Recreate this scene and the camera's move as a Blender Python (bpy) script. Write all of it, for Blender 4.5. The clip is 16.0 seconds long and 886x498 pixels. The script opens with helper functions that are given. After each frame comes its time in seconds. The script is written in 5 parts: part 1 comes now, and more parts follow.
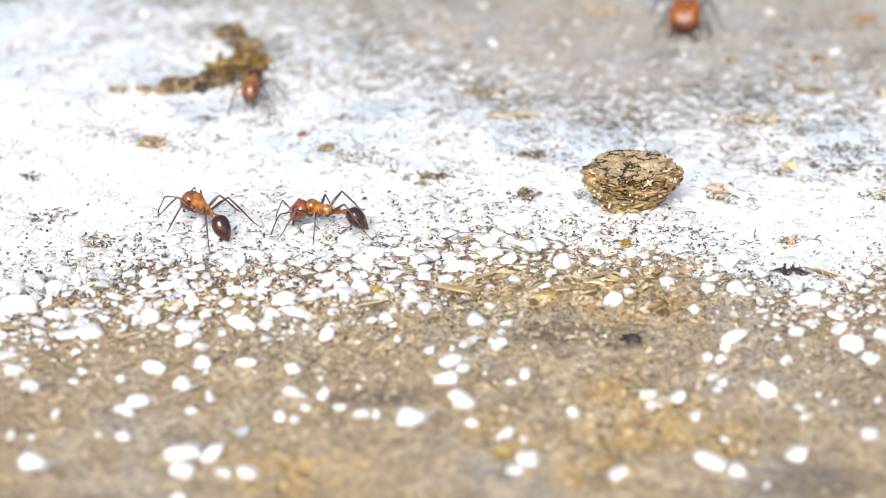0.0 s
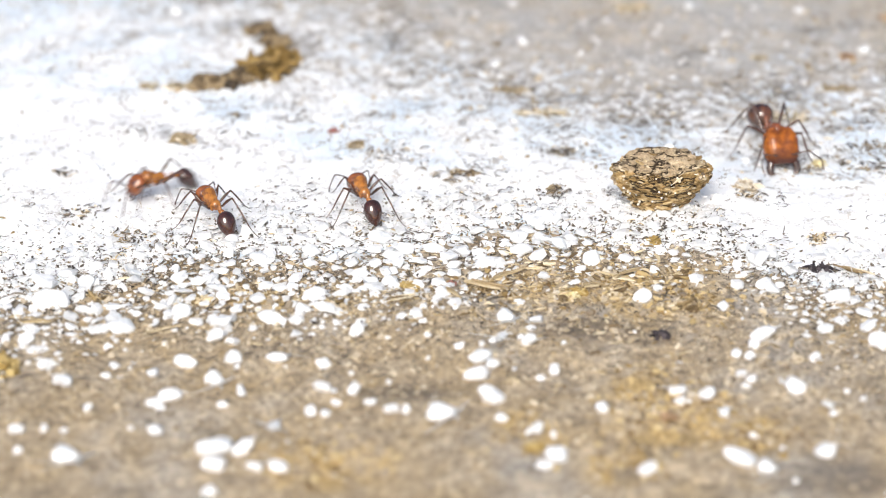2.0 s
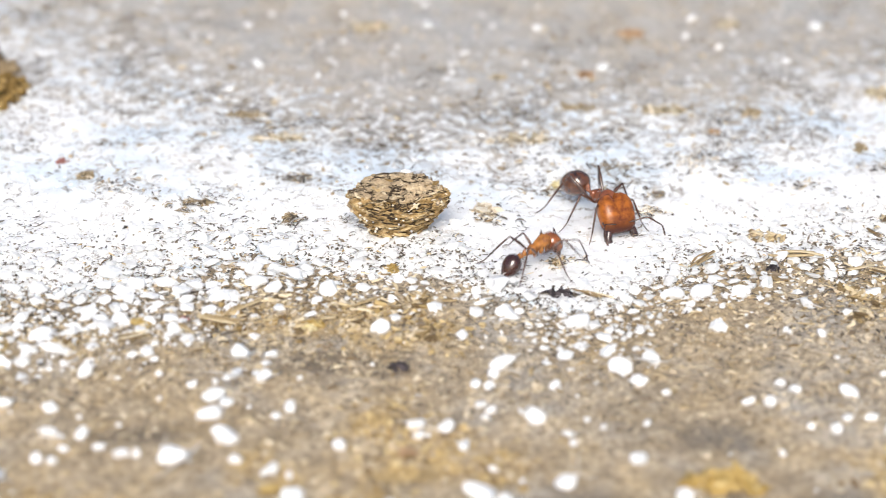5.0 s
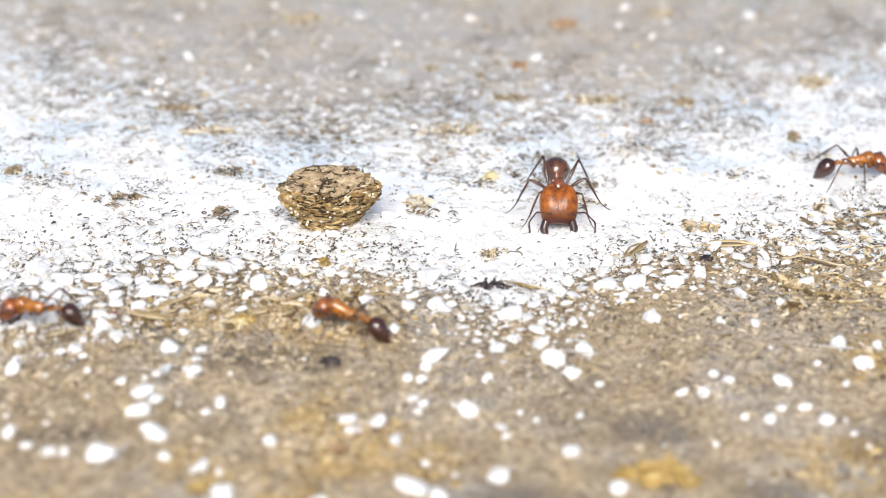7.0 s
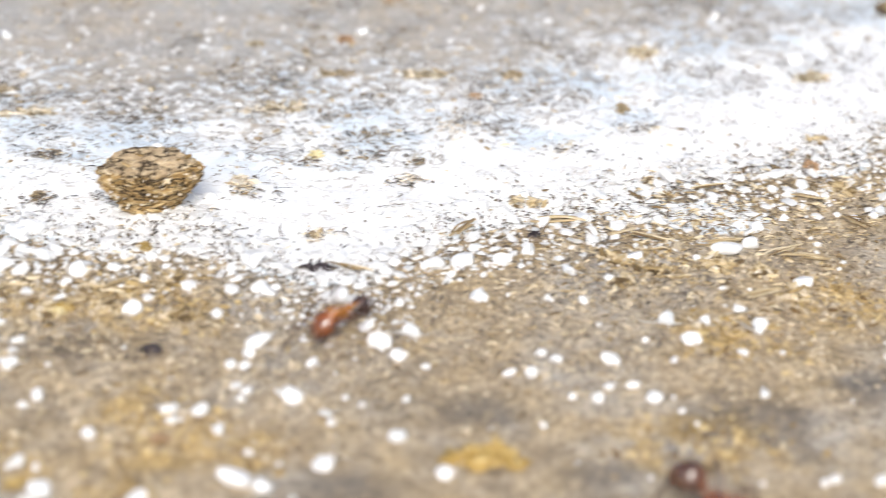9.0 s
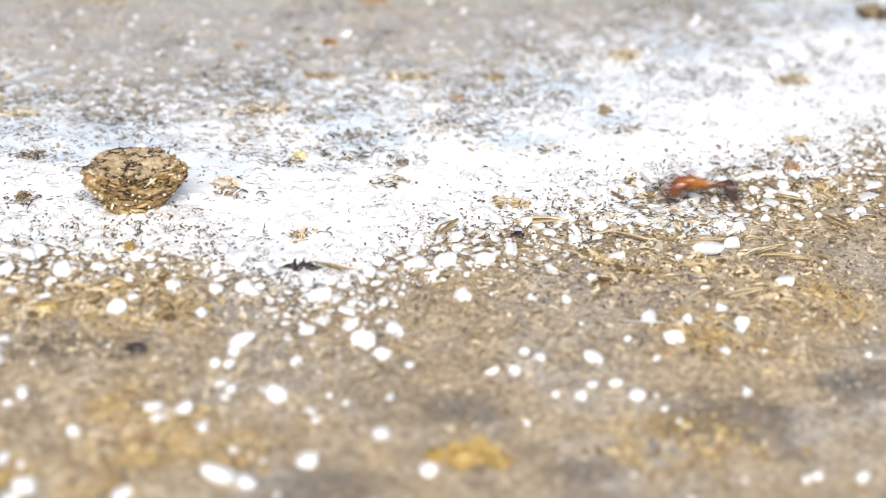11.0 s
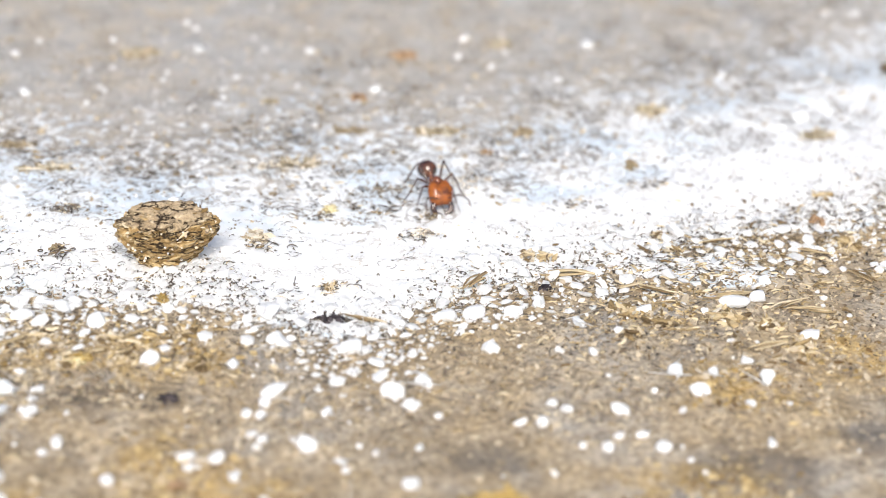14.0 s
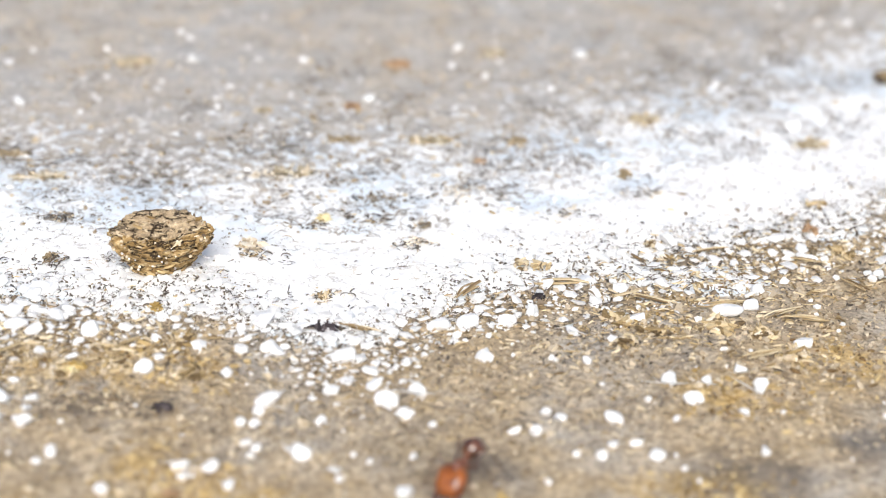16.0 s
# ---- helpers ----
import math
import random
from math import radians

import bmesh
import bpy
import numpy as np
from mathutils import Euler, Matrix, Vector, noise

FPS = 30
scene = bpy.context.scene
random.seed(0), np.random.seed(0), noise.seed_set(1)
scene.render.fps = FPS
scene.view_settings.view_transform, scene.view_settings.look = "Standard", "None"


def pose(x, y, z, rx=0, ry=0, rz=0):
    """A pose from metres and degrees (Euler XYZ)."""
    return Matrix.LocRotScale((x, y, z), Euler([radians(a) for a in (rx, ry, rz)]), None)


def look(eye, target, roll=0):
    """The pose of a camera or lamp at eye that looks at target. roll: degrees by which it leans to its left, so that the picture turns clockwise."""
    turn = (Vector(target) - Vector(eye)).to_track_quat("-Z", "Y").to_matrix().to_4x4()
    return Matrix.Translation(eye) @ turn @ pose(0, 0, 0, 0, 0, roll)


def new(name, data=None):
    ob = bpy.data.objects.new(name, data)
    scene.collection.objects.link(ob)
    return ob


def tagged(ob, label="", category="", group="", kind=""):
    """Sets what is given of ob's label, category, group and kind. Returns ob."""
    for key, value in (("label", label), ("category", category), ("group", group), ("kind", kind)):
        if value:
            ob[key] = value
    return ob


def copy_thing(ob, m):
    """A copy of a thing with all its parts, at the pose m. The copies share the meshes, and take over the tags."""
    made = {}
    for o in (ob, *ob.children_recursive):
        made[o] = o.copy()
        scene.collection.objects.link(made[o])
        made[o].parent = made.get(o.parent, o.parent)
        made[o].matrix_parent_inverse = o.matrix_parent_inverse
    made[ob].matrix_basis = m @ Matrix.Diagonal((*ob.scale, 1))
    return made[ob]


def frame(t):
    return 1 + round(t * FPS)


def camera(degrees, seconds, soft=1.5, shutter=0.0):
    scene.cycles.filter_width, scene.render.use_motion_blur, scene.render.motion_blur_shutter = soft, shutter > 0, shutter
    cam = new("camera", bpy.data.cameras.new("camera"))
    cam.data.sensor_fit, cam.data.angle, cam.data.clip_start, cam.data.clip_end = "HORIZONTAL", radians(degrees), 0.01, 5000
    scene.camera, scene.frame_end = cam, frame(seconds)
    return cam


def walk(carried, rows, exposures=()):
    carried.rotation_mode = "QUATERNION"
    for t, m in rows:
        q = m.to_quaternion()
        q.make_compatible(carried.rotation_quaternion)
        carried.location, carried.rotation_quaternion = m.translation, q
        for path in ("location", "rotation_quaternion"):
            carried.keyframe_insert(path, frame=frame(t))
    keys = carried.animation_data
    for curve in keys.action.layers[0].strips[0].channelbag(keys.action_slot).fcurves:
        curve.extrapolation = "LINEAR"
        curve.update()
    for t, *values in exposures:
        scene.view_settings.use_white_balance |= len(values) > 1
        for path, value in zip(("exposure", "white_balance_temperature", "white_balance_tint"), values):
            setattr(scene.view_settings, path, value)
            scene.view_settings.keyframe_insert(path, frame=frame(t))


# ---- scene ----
MM = 0.001                       # one millimetre: all plans below are in millimetres
cam = camera(22.2, 16.0, soft=0.8, shutter=0.4)
cam.data.dof.use_dof = True      # a macro lens, wide open: sharp in a shallow zone only
cam.data.dof.focus_distance = 66.1 * MM
cam.data.dof.aperture_fstop = 72
# seconds, x, y, z (mm), yaw, pitch, roll (degrees)
CAMERA_WAY = [
    (0, 0.000, -58.806, 29.963, -0.000, -27.000, 0.000),
    (0.5, -0.009, -58.948, 29.959, 0.156, -26.704, -0.011),
    (1, -0.051, -59.009, 29.999, 0.257, -26.741, -0.007),
    (1.5, -0.098, -59.034, 29.981, 0.447, -26.903, -0.074),
    (2, -0.099, -59.110, 29.970, 0.751, -26.980, -0.178),
    (2.5, -0.130, -59.176, 29.956, 0.741, -26.765, -0.175),
    (3, 0.040, -58.963, 29.975, -0.215, -26.753, 0.137),
    (3.5, 0.228, -58.563, 29.890, -1.721, -26.771, 0.514),
    (4, 0.511, -58.047, 29.870, -3.705, -26.716, 0.910),
    (4.5, 0.735, -57.831, 29.889, -4.462, -26.874, 1.041),
    (4.7, 0.764, -57.676, 29.945, -5.189, -26.789, 1.304),
    (6.8, 1.179, -57.050, 29.698, -7.305, -26.991, 1.678),
    (7, 1.186, -57.063, 29.800, -7.534, -26.999, 1.685),
    (7.5, 1.301, -57.026, 29.867, -8.160, -26.715, 1.826),
    (8, 1.513, -56.806, 29.846, -8.888, -26.852, 1.956),
    (8.5, 1.686, -56.422, 29.665, -9.793, -27.222, 2.205),
    (9, 2.137, -56.057, 29.769, -11.753, -27.790, 2.523),
    (9.2, 2.307, -56.008, 29.779, -12.610, -27.666, 2.641),
    (11.3, 1.981, -56.452, 29.637, -12.202, -27.517, 2.726),
    (11.5, 1.955, -56.431, 29.666, -12.199, -27.659, 2.732),
    (12, 1.973, -56.470, 29.651, -12.121, -27.615, 2.657),
    (12.5, 1.930, -56.611, 29.746, -11.819, -27.388, 2.529),
    (13, 1.759, -57.138, 29.956, -11.459, -26.035, 2.474),
    (13.5, 1.752, -57.195, 30.013, -11.484, -25.947, 2.482),
    (14, 1.765, -57.086, 29.926, -11.497, -26.146, 2.509),
    (14.5, 1.821, -57.117, 29.951, -11.506, -26.061, 2.453),
    (15, 1.817, -57.138, 29.931, -11.528, -25.886, 2.497),
    (15.5, 1.764, -57.209, 30.028, -11.654, -25.618, 2.557),
    (16, 1.739, -57.139, 29.923, -11.675, -25.895, 2.602),
]
walk(cam, [(t, pose(x * MM, y * MM, z * MM, 90 + pitch, 0, yaw) @ pose(0, 0, 0, 0, 0, roll)) for t, x, y, z, yaw, pitch, roll in CAMERA_WAY])

# ---- light: a broad sun low behind the lens in place of a lamp there, under a pale sky ----
scene.view_settings.exposure = 0.415
SUN_HIGH, SUN_ROUND = 42.0, 192.0
world = bpy.data.worlds.new("sky")
scene.world = world
world.use_nodes = True
wn = world.node_tree.nodes
sky = wn.new("ShaderNodeTexSky")
sky.sky_type, sky.sun_disc = "NISHITA", False
sky.sun_elevation, sky.sun_rotation = radians(SUN_HIGH), radians(SUN_ROUND)
sky.dust_density, sky.air_density = 4.0, 1.0
haze = wn.new("ShaderNodeHueSaturation")   # a thin white overcast takes most of the blue out of the sky
haze.inputs["Saturation"].default_value = 0.85
world.node_tree.links.new(sky.outputs["Color"], haze.inputs["Color"])
world.node_tree.links.new(haze.outputs["Color"], wn["Background"].inputs["Color"])
wn["Background"].inputs["Strength"].default_value = 0.125
sun = new("sun", bpy.data.lights.new("sun", "SUN"))
sun.data.energy, sun.data.angle, sun.data.color = 1.9, radians(28), (1.0, 0.98, 0.945)
sun.matrix_basis = look((0.1 * math.sin(radians(SUN_ROUND)), 0.1 * math.cos(radians(SUN_ROUND)), 0.1 * math.tan(radians(SUN_HIGH))), (0, 0, 0))


# ---- materials ----
def material(name, rough=0.6, spec=0.5):
    m = bpy.data.materials.new(name)
    m.use_nodes = True
    b = m.node_tree.nodes["Principled BSDF"]
    b.inputs["Roughness"].default_value, b.inputs["Specular IOR Level"].default_value = rough, spec
    return m, m.node_tree.nodes, m.node_tree.links, b


def noise_of(n, l, scale, detail=4.0, rough=0.6, stretch=None, kind="ShaderNodeTexNoise"):
    """Noise in metres of the object's own space; scale in blobs per millimetre."""
    co = n.new("ShaderNodeTexCoord")
    tex = n.new(kind)
    tex.inputs["Scale"].default_value = scale / MM
    if kind == "ShaderNodeTexNoise":
        tex.inputs["Detail"].default_value, tex.inputs["Roughness"].default_value = detail, rough
    if stretch:
        mp = n.new("ShaderNodeMapping")
        mp.inputs["Scale"].default_value = stretch
        l.new(co.outputs["Object"], mp.inputs["Vector"])
        l.new(mp.outputs["Vector"], tex.inputs["Vector"])
    else:
        l.new(co.outputs["Object"], tex.inputs["Vector"])
    return tex


def ramp(n, l, source, stops):
    r = n.new("ShaderNodeValToRGB")
    while len(r.color_ramp.elements) < len(stops):
        r.color_ramp.elements.new(0.5)
    for e, (p, c) in zip(r.color_ramp.elements, stops):
        e.position, e.color = p, (*c, 1)
    l.new(source, r.inputs["Fac"])
    return r.outputs["Color"]


def mixed(n, l, fac, a, b, how="MIX"):
    m = n.new("ShaderNodeMix")
    m.data_type, m.blend_type = "RGBA", how
    for v, s in ((fac, 0), (a, 6), (b, 7)):
        if isinstance(v, (int, float)):
            m.inputs[s].default_value = v
        elif isinstance(v, tuple):
            m.inputs[s].default_value = (*v, 1)
        else:
            l.new(v, m.inputs[s])
    return m.outputs[2]


def maths(n, l, how, a, b, clamp=False):
    m = n.new("ShaderNodeMath")
    m.operation, m.use_clamp = how, clamp
    for v, s in ((a, 0), (b, 1)):
        if isinstance(v, (int, float)):
            m.inputs[s].default_value = v
        else:
            l.new(v, m.inputs[s])
    return m.outputs[0]


def bumped(n, l, b, height, strength, distance):
    bp = n.new("ShaderNodeBump")
    bp.inputs["Strength"].default_value, bp.inputs["Distance"].default_value = strength, distance * MM
    l.new(height, bp.inputs["Height"])
    l.new(bp.outputs["Normal"], b.inputs["Normal"])


def ground_material():
    m, n, l, b = material("dusty_concrete_with_salt", 0.85, 0.3)
    big = noise_of(n, l, 0.16, 5, 0.6)
    mid = noise_of(n, l, 0.9, 6, 0.65)
    fine = noise_of(n, l, 5.0, 5, 0.7)
    dirt = ramp(n, l, mid.outputs["Fac"], [(0.25, (0.25, 0.195, 0.13)), (0.45, (0.375, 0.30, 0.205)), (0.6, (0.47, 0.385, 0.27)), (0.78, (0.56, 0.465, 0.325))])
    grey = ramp(n, l, mid.outputs["Fac"], [(0.25, (0.24, 0.215, 0.19)), (0.5, (0.41, 0.38, 0.335)), (0.75, (0.56, 0.52, 0.46))])
    area = ramp(n, l, big.outputs["Fac"], [(0.47, (0, 0, 0)), (0.64, (1, 1, 1))])
    base = mixed(n, l, area, dirt, grey)
    rusty = n.new("ShaderNodeAttribute")
    rusty.attribute_name = "ochre"
    ochre = ramp(n, l, noise_of(n, l, 0.8, 4, 0.6).outputs["Fac"], [(0.44, (0, 0, 0)), (0.60, (1, 1, 1))])
    base = mixed(n, l, maths(n, l, "MULTIPLY", ochre, rusty.outputs["Fac"]), base, (0.50, 0.35, 0.14))
    speck = ramp(n, l, fine.outputs["Fac"], [(0.3, (0.42, 0.39, 0.36)), (0.5, (1.0, 1.0, 1.0)), (0.7, (1.6, 1.55, 1.45))])
    base = mixed(n, l, 1.0, base, speck, "MULTIPLY")
    dust = n.new("ShaderNodeAttribute")
    dust.attribute_name = "dust"
    powder = maths(n, l, "MULTIPLY", dust.outputs["Fac"], ramp(n, l, noise_of(n, l, 0.7, 6, 0.7).outputs["Fac"], [(0.3, (0.35, 0.35, 0.35)), (0.6, (1, 1, 1))]))
    base = mixed(n, l, powder, base, (0.455, 0.47, 0.48))
    stain = n.new("ShaderNodeAttribute")
    stain.attribute_name = "stain"
    base = mixed(n, l, stain.outputs["Fac"], base, (0.075, 0.07, 0.072))
    salt = n.new("ShaderNodeAttribute")
    salt.attribute_name = "salt"
    torn = maths(n, l, "ADD", salt.outputs["Fac"], maths(n, l, "MULTIPLY", maths(n, l, "SUBTRACT", noise_of(n, l, 2.0, 8, 0.78).outputs["Fac"], 0.5), 2.4))
    cover = ramp(n, l, torn, [(0.36, (0, 0, 0)), (0.58, (1, 1, 1))])
    # thin dark shreds, broken and curled, and gap shade put into the colour
    dark_line = maths(n, l, "ABSOLUTE", maths(n, l, "SUBTRACT", noise_of(n, l, 1.5, 5, 0.62).outputs["Fac"], 0.5), 0.0)
    seam = ramp(n, l, dark_line, [(0.010, (1, 1, 1)), (0.030, (0, 0, 0))])
    where = ramp(n, l, noise_of(n, l, 0.5, 6, 0.72).outputs["Fac"], [(0.47, (0, 0, 0)), (0.56, (1, 1, 1))])
    shred_and_gap_shade = maths(n, l, "MULTIPLY", seam, maths(n, l, "MULTIPLY", where, maths(n, l, "MULTIPLY", maths(n, l, "SUBTRACT", 1.35, salt.outputs["Fac"]), 2.2, True)))
    cover = maths(n, l, "SUBTRACT", cover, maths(n, l, "MULTIPLY", shred_and_gap_shade, 0.9), True)
    base = mixed(n, l, maths(n, l, "MULTIPLY", shred_and_gap_shade, 0.55), base, (0.10, 0.08, 0.06))
    # bluish patches on thin salt: the sky's tint put into its colour
    white = mixed(n, l, 1.0, ramp(n, l, noise_of(n, l, 0.22, 4).outputs["Fac"], [(0.40, (0.72, 0.80, 0.87)), (0.54, (0.885, 0.90, 0.905))]), ramp(n, l, fine.outputs["Fac"], [(0.3, (0.95, 0.955, 0.96)), (0.5, (1.0, 1.0, 1.0))]), "MULTIPLY")
    white = mixed(n, l, ramp(n, l, salt.outputs["Fac"], [(0.82, (0, 0, 0)), (0.98, (1, 1, 1))]), white, (0.90, 0.905, 0.905))
    l.new(mixed(n, l, cover, base, white), b.inputs["Base Color"])
    bumped(n, l, b, mixed(n, l, 0.35, mixed(n, l, 0.5, mid.outputs["Fac"], fine.outputs["Fac"]), torn), 0.6, 0.13)
    return m


def grain_material(name, low, high, rough=0.35, clear=0.0):
    m, n, l, b = material(name, rough, 0.5)
    geo = n.new("ShaderNodeNewGeometry")
    obj = n.new("ShaderNodeObjectInfo")
    pick = maths(n, l, "FRACT", maths(n, l, "ADD", geo.outputs["Random Per Island"], obj.outputs["Random"]), 0.0)
    tint = ramp(n, l, pick, [(0.0, low), (1.0, high)])
    cloud = ramp(n, l, noise_of(n, l, 6.0, 4).outputs["Fac"], [(0.3, (0.8, 0.8, 0.8)), (0.6, (1, 1, 1))])
    l.new(mixed(n, l, 1.0, tint, cloud, "MULTIPLY"), b.inputs["Base Color"])
    if clear:
        b.inputs["Subsurface Weight"].default_value = clear
        b.inputs["Subsurface Radius"].default_value = (0.0003, 0.0003, 0.0003)
        b.inputs["Subsurface Scale"].default_value = 0.6
    return m


def debris_material(name, dark, mid_colour, light, grain=3.0, rough=0.75, stretch=None, vary=0.32):
    m, n, l, b = material(name, rough, 0.35)
    tex = noise_of(n, l, grain, 5, 0.65, stretch)
    geo = n.new("ShaderNodeNewGeometry")
    obj = n.new("ShaderNodeObjectInfo")
    pick = maths(n, l, "FRACT", maths(n, l, "ADD", geo.outputs["Random Per Island"], obj.outputs["Random"]), 0.0)
    value = maths(n, l, "ADD", maths(n, l, "MULTIPLY", tex.outputs["Fac"], 1.02 - vary), maths(n, l, "MULTIPLY", pick, vary))
    l.new(ramp(n, l, value, [(0.25, dark), (0.5, mid_colour), (0.75, light)]), b.inputs["Base Color"])
    bumped(n, l, b, tex.outputs["Fac"], 0.6, 0.06)
    return m


def chitin_material(name, colour, deep, rough=0.22, grain=0.12, front=None, spec=1.0):
    m, n, l, b = material(name, rough, spec)
    tex = noise_of(n, l, 4.2, 4)
    skin = mixed(n, l, ramp(n, l, tex.outputs["Fac"], [(0.34, (0, 0, 0)), (0.60, (1, 1, 1))]), deep, colour)
    if front:    # the skin is darker towards the jaws
        place = n.new("ShaderNodeSeparateXYZ")
        l.new(n.new("ShaderNodeTexCoord").outputs["Object"], place.inputs[0])
        skin = mixed(n, l, ramp(n, l, maths(n, l, "MULTIPLY", place.outputs["X"], 1 / (front * MM)), [(0.5, (0, 0, 0)), (0.9, (1, 1, 1))]), skin, (0.06, 0.016, 0.008))
    l.new(skin, b.inputs["Base Color"])
    b.inputs["Subsurface Weight"].default_value = 0.05
    b.inputs["Subsurface Radius"].default_value = (0.0004, 0.00012, 0.00005)
    if grain:
        bumped(n, l, b, noise_of(n, l, 30.0, 3).outputs["Fac"], grain, 0.008)
    else:        # fine ridges that run along the head
        bumped(n, l, b, noise_of(n, l, 7.0, 3, 0.6, (0.35, 3.0, 3.0)).outputs["Fac"], 0.35, 0.02)
    return m


GROUND = ground_material()
SALT = grain_material("salt_crystal", (0.85, 0.86, 0.87), (0.93, 0.93, 0.92), 0.4, 0.6)
RIM_SALT = grain_material("dull_salt_crystal", (0.70, 0.70, 0.69), (0.92, 0.92, 0.91), 0.4, 0.3)
CLEAR_SALT = grain_material("cloudy_salt_crystal", (0.78, 0.80, 0.81), (0.87, 0.88, 0.88), 0.3, 0.6)
SAND = grain_material("sand_grain", (0.22, 0.165, 0.105), (0.62, 0.53, 0.39), 0.6)
GRIT = grain_material("dark_grit", (0.05, 0.04, 0.032), (0.22, 0.175, 0.12), 0.7)
SHRED = grain_material("dark_shred", (0.035, 0.03, 0.028), (0.22, 0.18, 0.135), 0.8)
STRAW = debris_material("straw", (0.17, 0.115, 0.055), (0.46, 0.35, 0.19), (0.74, 0.64, 0.45), 4.0, 0.8, None, 0.7)
SPLIT_STRAW = debris_material("split_straw", (0.16, 0.105, 0.05), (0.46, 0.355, 0.20), (0.74, 0.65, 0.47), 3.0, 0.8, (0.5, 4.0, 4.0), 0.5)
CRUMB = debris_material("brown_crumb", (0.04, 0.03, 0.018), (0.25, 0.185, 0.10), (0.70, 0.62, 0.46), 4.2, 0.75, (1.0, 1.0, 2.2), 0.02)
FLAKE = debris_material("golden_flake", (0.06, 0.036, 0.015), (0.32, 0.205, 0.075), (0.62, 0.48, 0.26), 4.5, 0.6, None, 0.65)
GREY_FLAKE = debris_material("grey_flake", (0.16, 0.12, 0.08), (0.36, 0.28, 0.18), (0.62, 0.52, 0.36), 4.5, 0.8, None, 0.7)
CREAM_FLAKE = debris_material("cream_flake", (0.42, 0.33, 0.22), (0.70, 0.60, 0.44), (0.86, 0.80, 0.68), 4.5, 0.7, None, 0.5)
OCHRE_MOSS = debris_material("ochre_moss", (0.06, 0.038, 0.014), (0.22, 0.135, 0.035), (0.38, 0.265, 0.105), 2.2, 0.8, None, 0.5)
MOSS = debris_material("dry_moss", (0.03, 0.024, 0.02), (0.13, 0.09, 0.048), (0.32, 0.24, 0.14), 2.2, 0.8, None, 0.5)
CHAFF = debris_material("ochre_chaff", (0.12, 0.08, 0.038), (0.38, 0.275, 0.13), (0.66, 0.54, 0.34), 3.0, 0.7, None, 0.6)
OCHRE_CHIP = debris_material("ochre_chip", (0.15, 0.09, 0.035), (0.38, 0.265, 0.105), (0.60, 0.47, 0.25), 2.0, 0.7, None, 0.7)
HUSK = debris_material("pale_husk", (0.20, 0.16, 0.10), (0.39, 0.335, 0.235), (0.62, 0.57, 0.45), 3.0, 0.8, None, 0.5)
CHAR = debris_material("charred_bit", (0.012, 0.010, 0.012), (0.04, 0.032, 0.036), (0.12, 0.10, 0.105), 3.0, 0.8, None, 0.5)
ORANGE = debris_material("orange_crumb", (0.16, 0.085, 0.045), (0.36, 0.22, 0.12), (0.56, 0.42, 0.28), 3.0)
RED_FLAKE = debris_material("dusky_red_flake", (0.16, 0.05, 0.04), (0.34, 0.15, 0.13), (0.52, 0.34, 0.30), 3.0)
YELLOW = debris_material("yellow_husk", (0.24, 0.15, 0.035), (0.42, 0.285, 0.085), (0.60, 0.47, 0.22), 1.5, 0.5)
PALE_SEED = debris_material("pale_seed", (0.50, 0.42, 0.20), (0.70, 0.61, 0.34), (0.84, 0.78, 0.56), 1.5, 0.5)
AMBER = chitin_material("amber_chitin", (0.47, 0.175, 0.02), (0.10, 0.026, 0.006), 0.05, 0.0001)
RUST = chitin_material("rust_chitin", (0.24, 0.066, 0.017), (0.11, 0.027, 0.009), 0.13)
GASTER = chitin_material("dark_chitin", (0.050, 0.013, 0.007), (0.022, 0.006, 0.004), 0.035, 0.0001)
LEG = chitin_material("leg_chitin", (0.085, 0.034, 0.018), (0.04, 0.018, 0.011), 0.25)
JAW = chitin_material("jaw_chitin", (0.06, 0.018, 0.01), (0.02, 0.007, 0.005), 0.18)
EYE = chitin_material("eye_chitin", (0.012, 0.01, 0.01), (0.008, 0.008, 0.008), 0.1)


# ---- tools for meshes ----
def lattice(ix, iy, seed):
    h = (ix.astype(np.int64) * 374761393 + iy.astype(np.int64) * 668265263 + seed * 1274126177) & 0x7FFFFFFF
    h = ((h ^ (h >> 13)) * 1103515245) & 0x7FFFFFFF
    return ((h ^ (h >> 16)) & 0xFFFF) / 65535.0


def clouds(x, y, size, seed, octaves=3):
    """Smooth noise from 0 to 1 on a plan in millimetres."""
    total, weight, amp = 0.0, 0.0, 1.0
    for o in range(octaves):
        u, v = x / size * 2**o + 31.7 * o, y / size * 2**o + 11.3 * o
        iu, iv = np.floor(u), np.floor(v)
        fu, fv = u - iu, v - iv
        fu, fv = fu * fu * (3 - 2 * fu), fv * fv * (3 - 2 * fv)
        a, b_ = lattice(iu, iv, seed + o), lattice(iu + 1, iv, seed + o)
        c, d_ = lattice(iu, iv + 1, seed + o), lattice(iu + 1, iv + 1, seed + o)
        total = total + amp * ((a * (1 - fu) + b_ * fu) * (1 - fv) + (c * (1 - fu) + d_ * fu) * fv)
        weight += amp
        amp *= 0.5
    return total / weight


def step(v):
    v = np.clip(v, 0, 1)
    return v * v * (3 - 2 * v)


def solid(name, verts, faces, mat, smooth=False):
    """A mesh from arrays, in millimetres."""
    me = bpy.data.meshes.new(name)
    me.from_pydata((np.asarray(verts) * MM).tolist(), [], np.asarray(faces).tolist() if isinstance(faces, np.ndarray) else faces)
    me.materials.append(mat)
    if smooth:
        me.polygons.foreach_set("use_smooth", [True] * len(me.polygons))
    me.update()
    return me


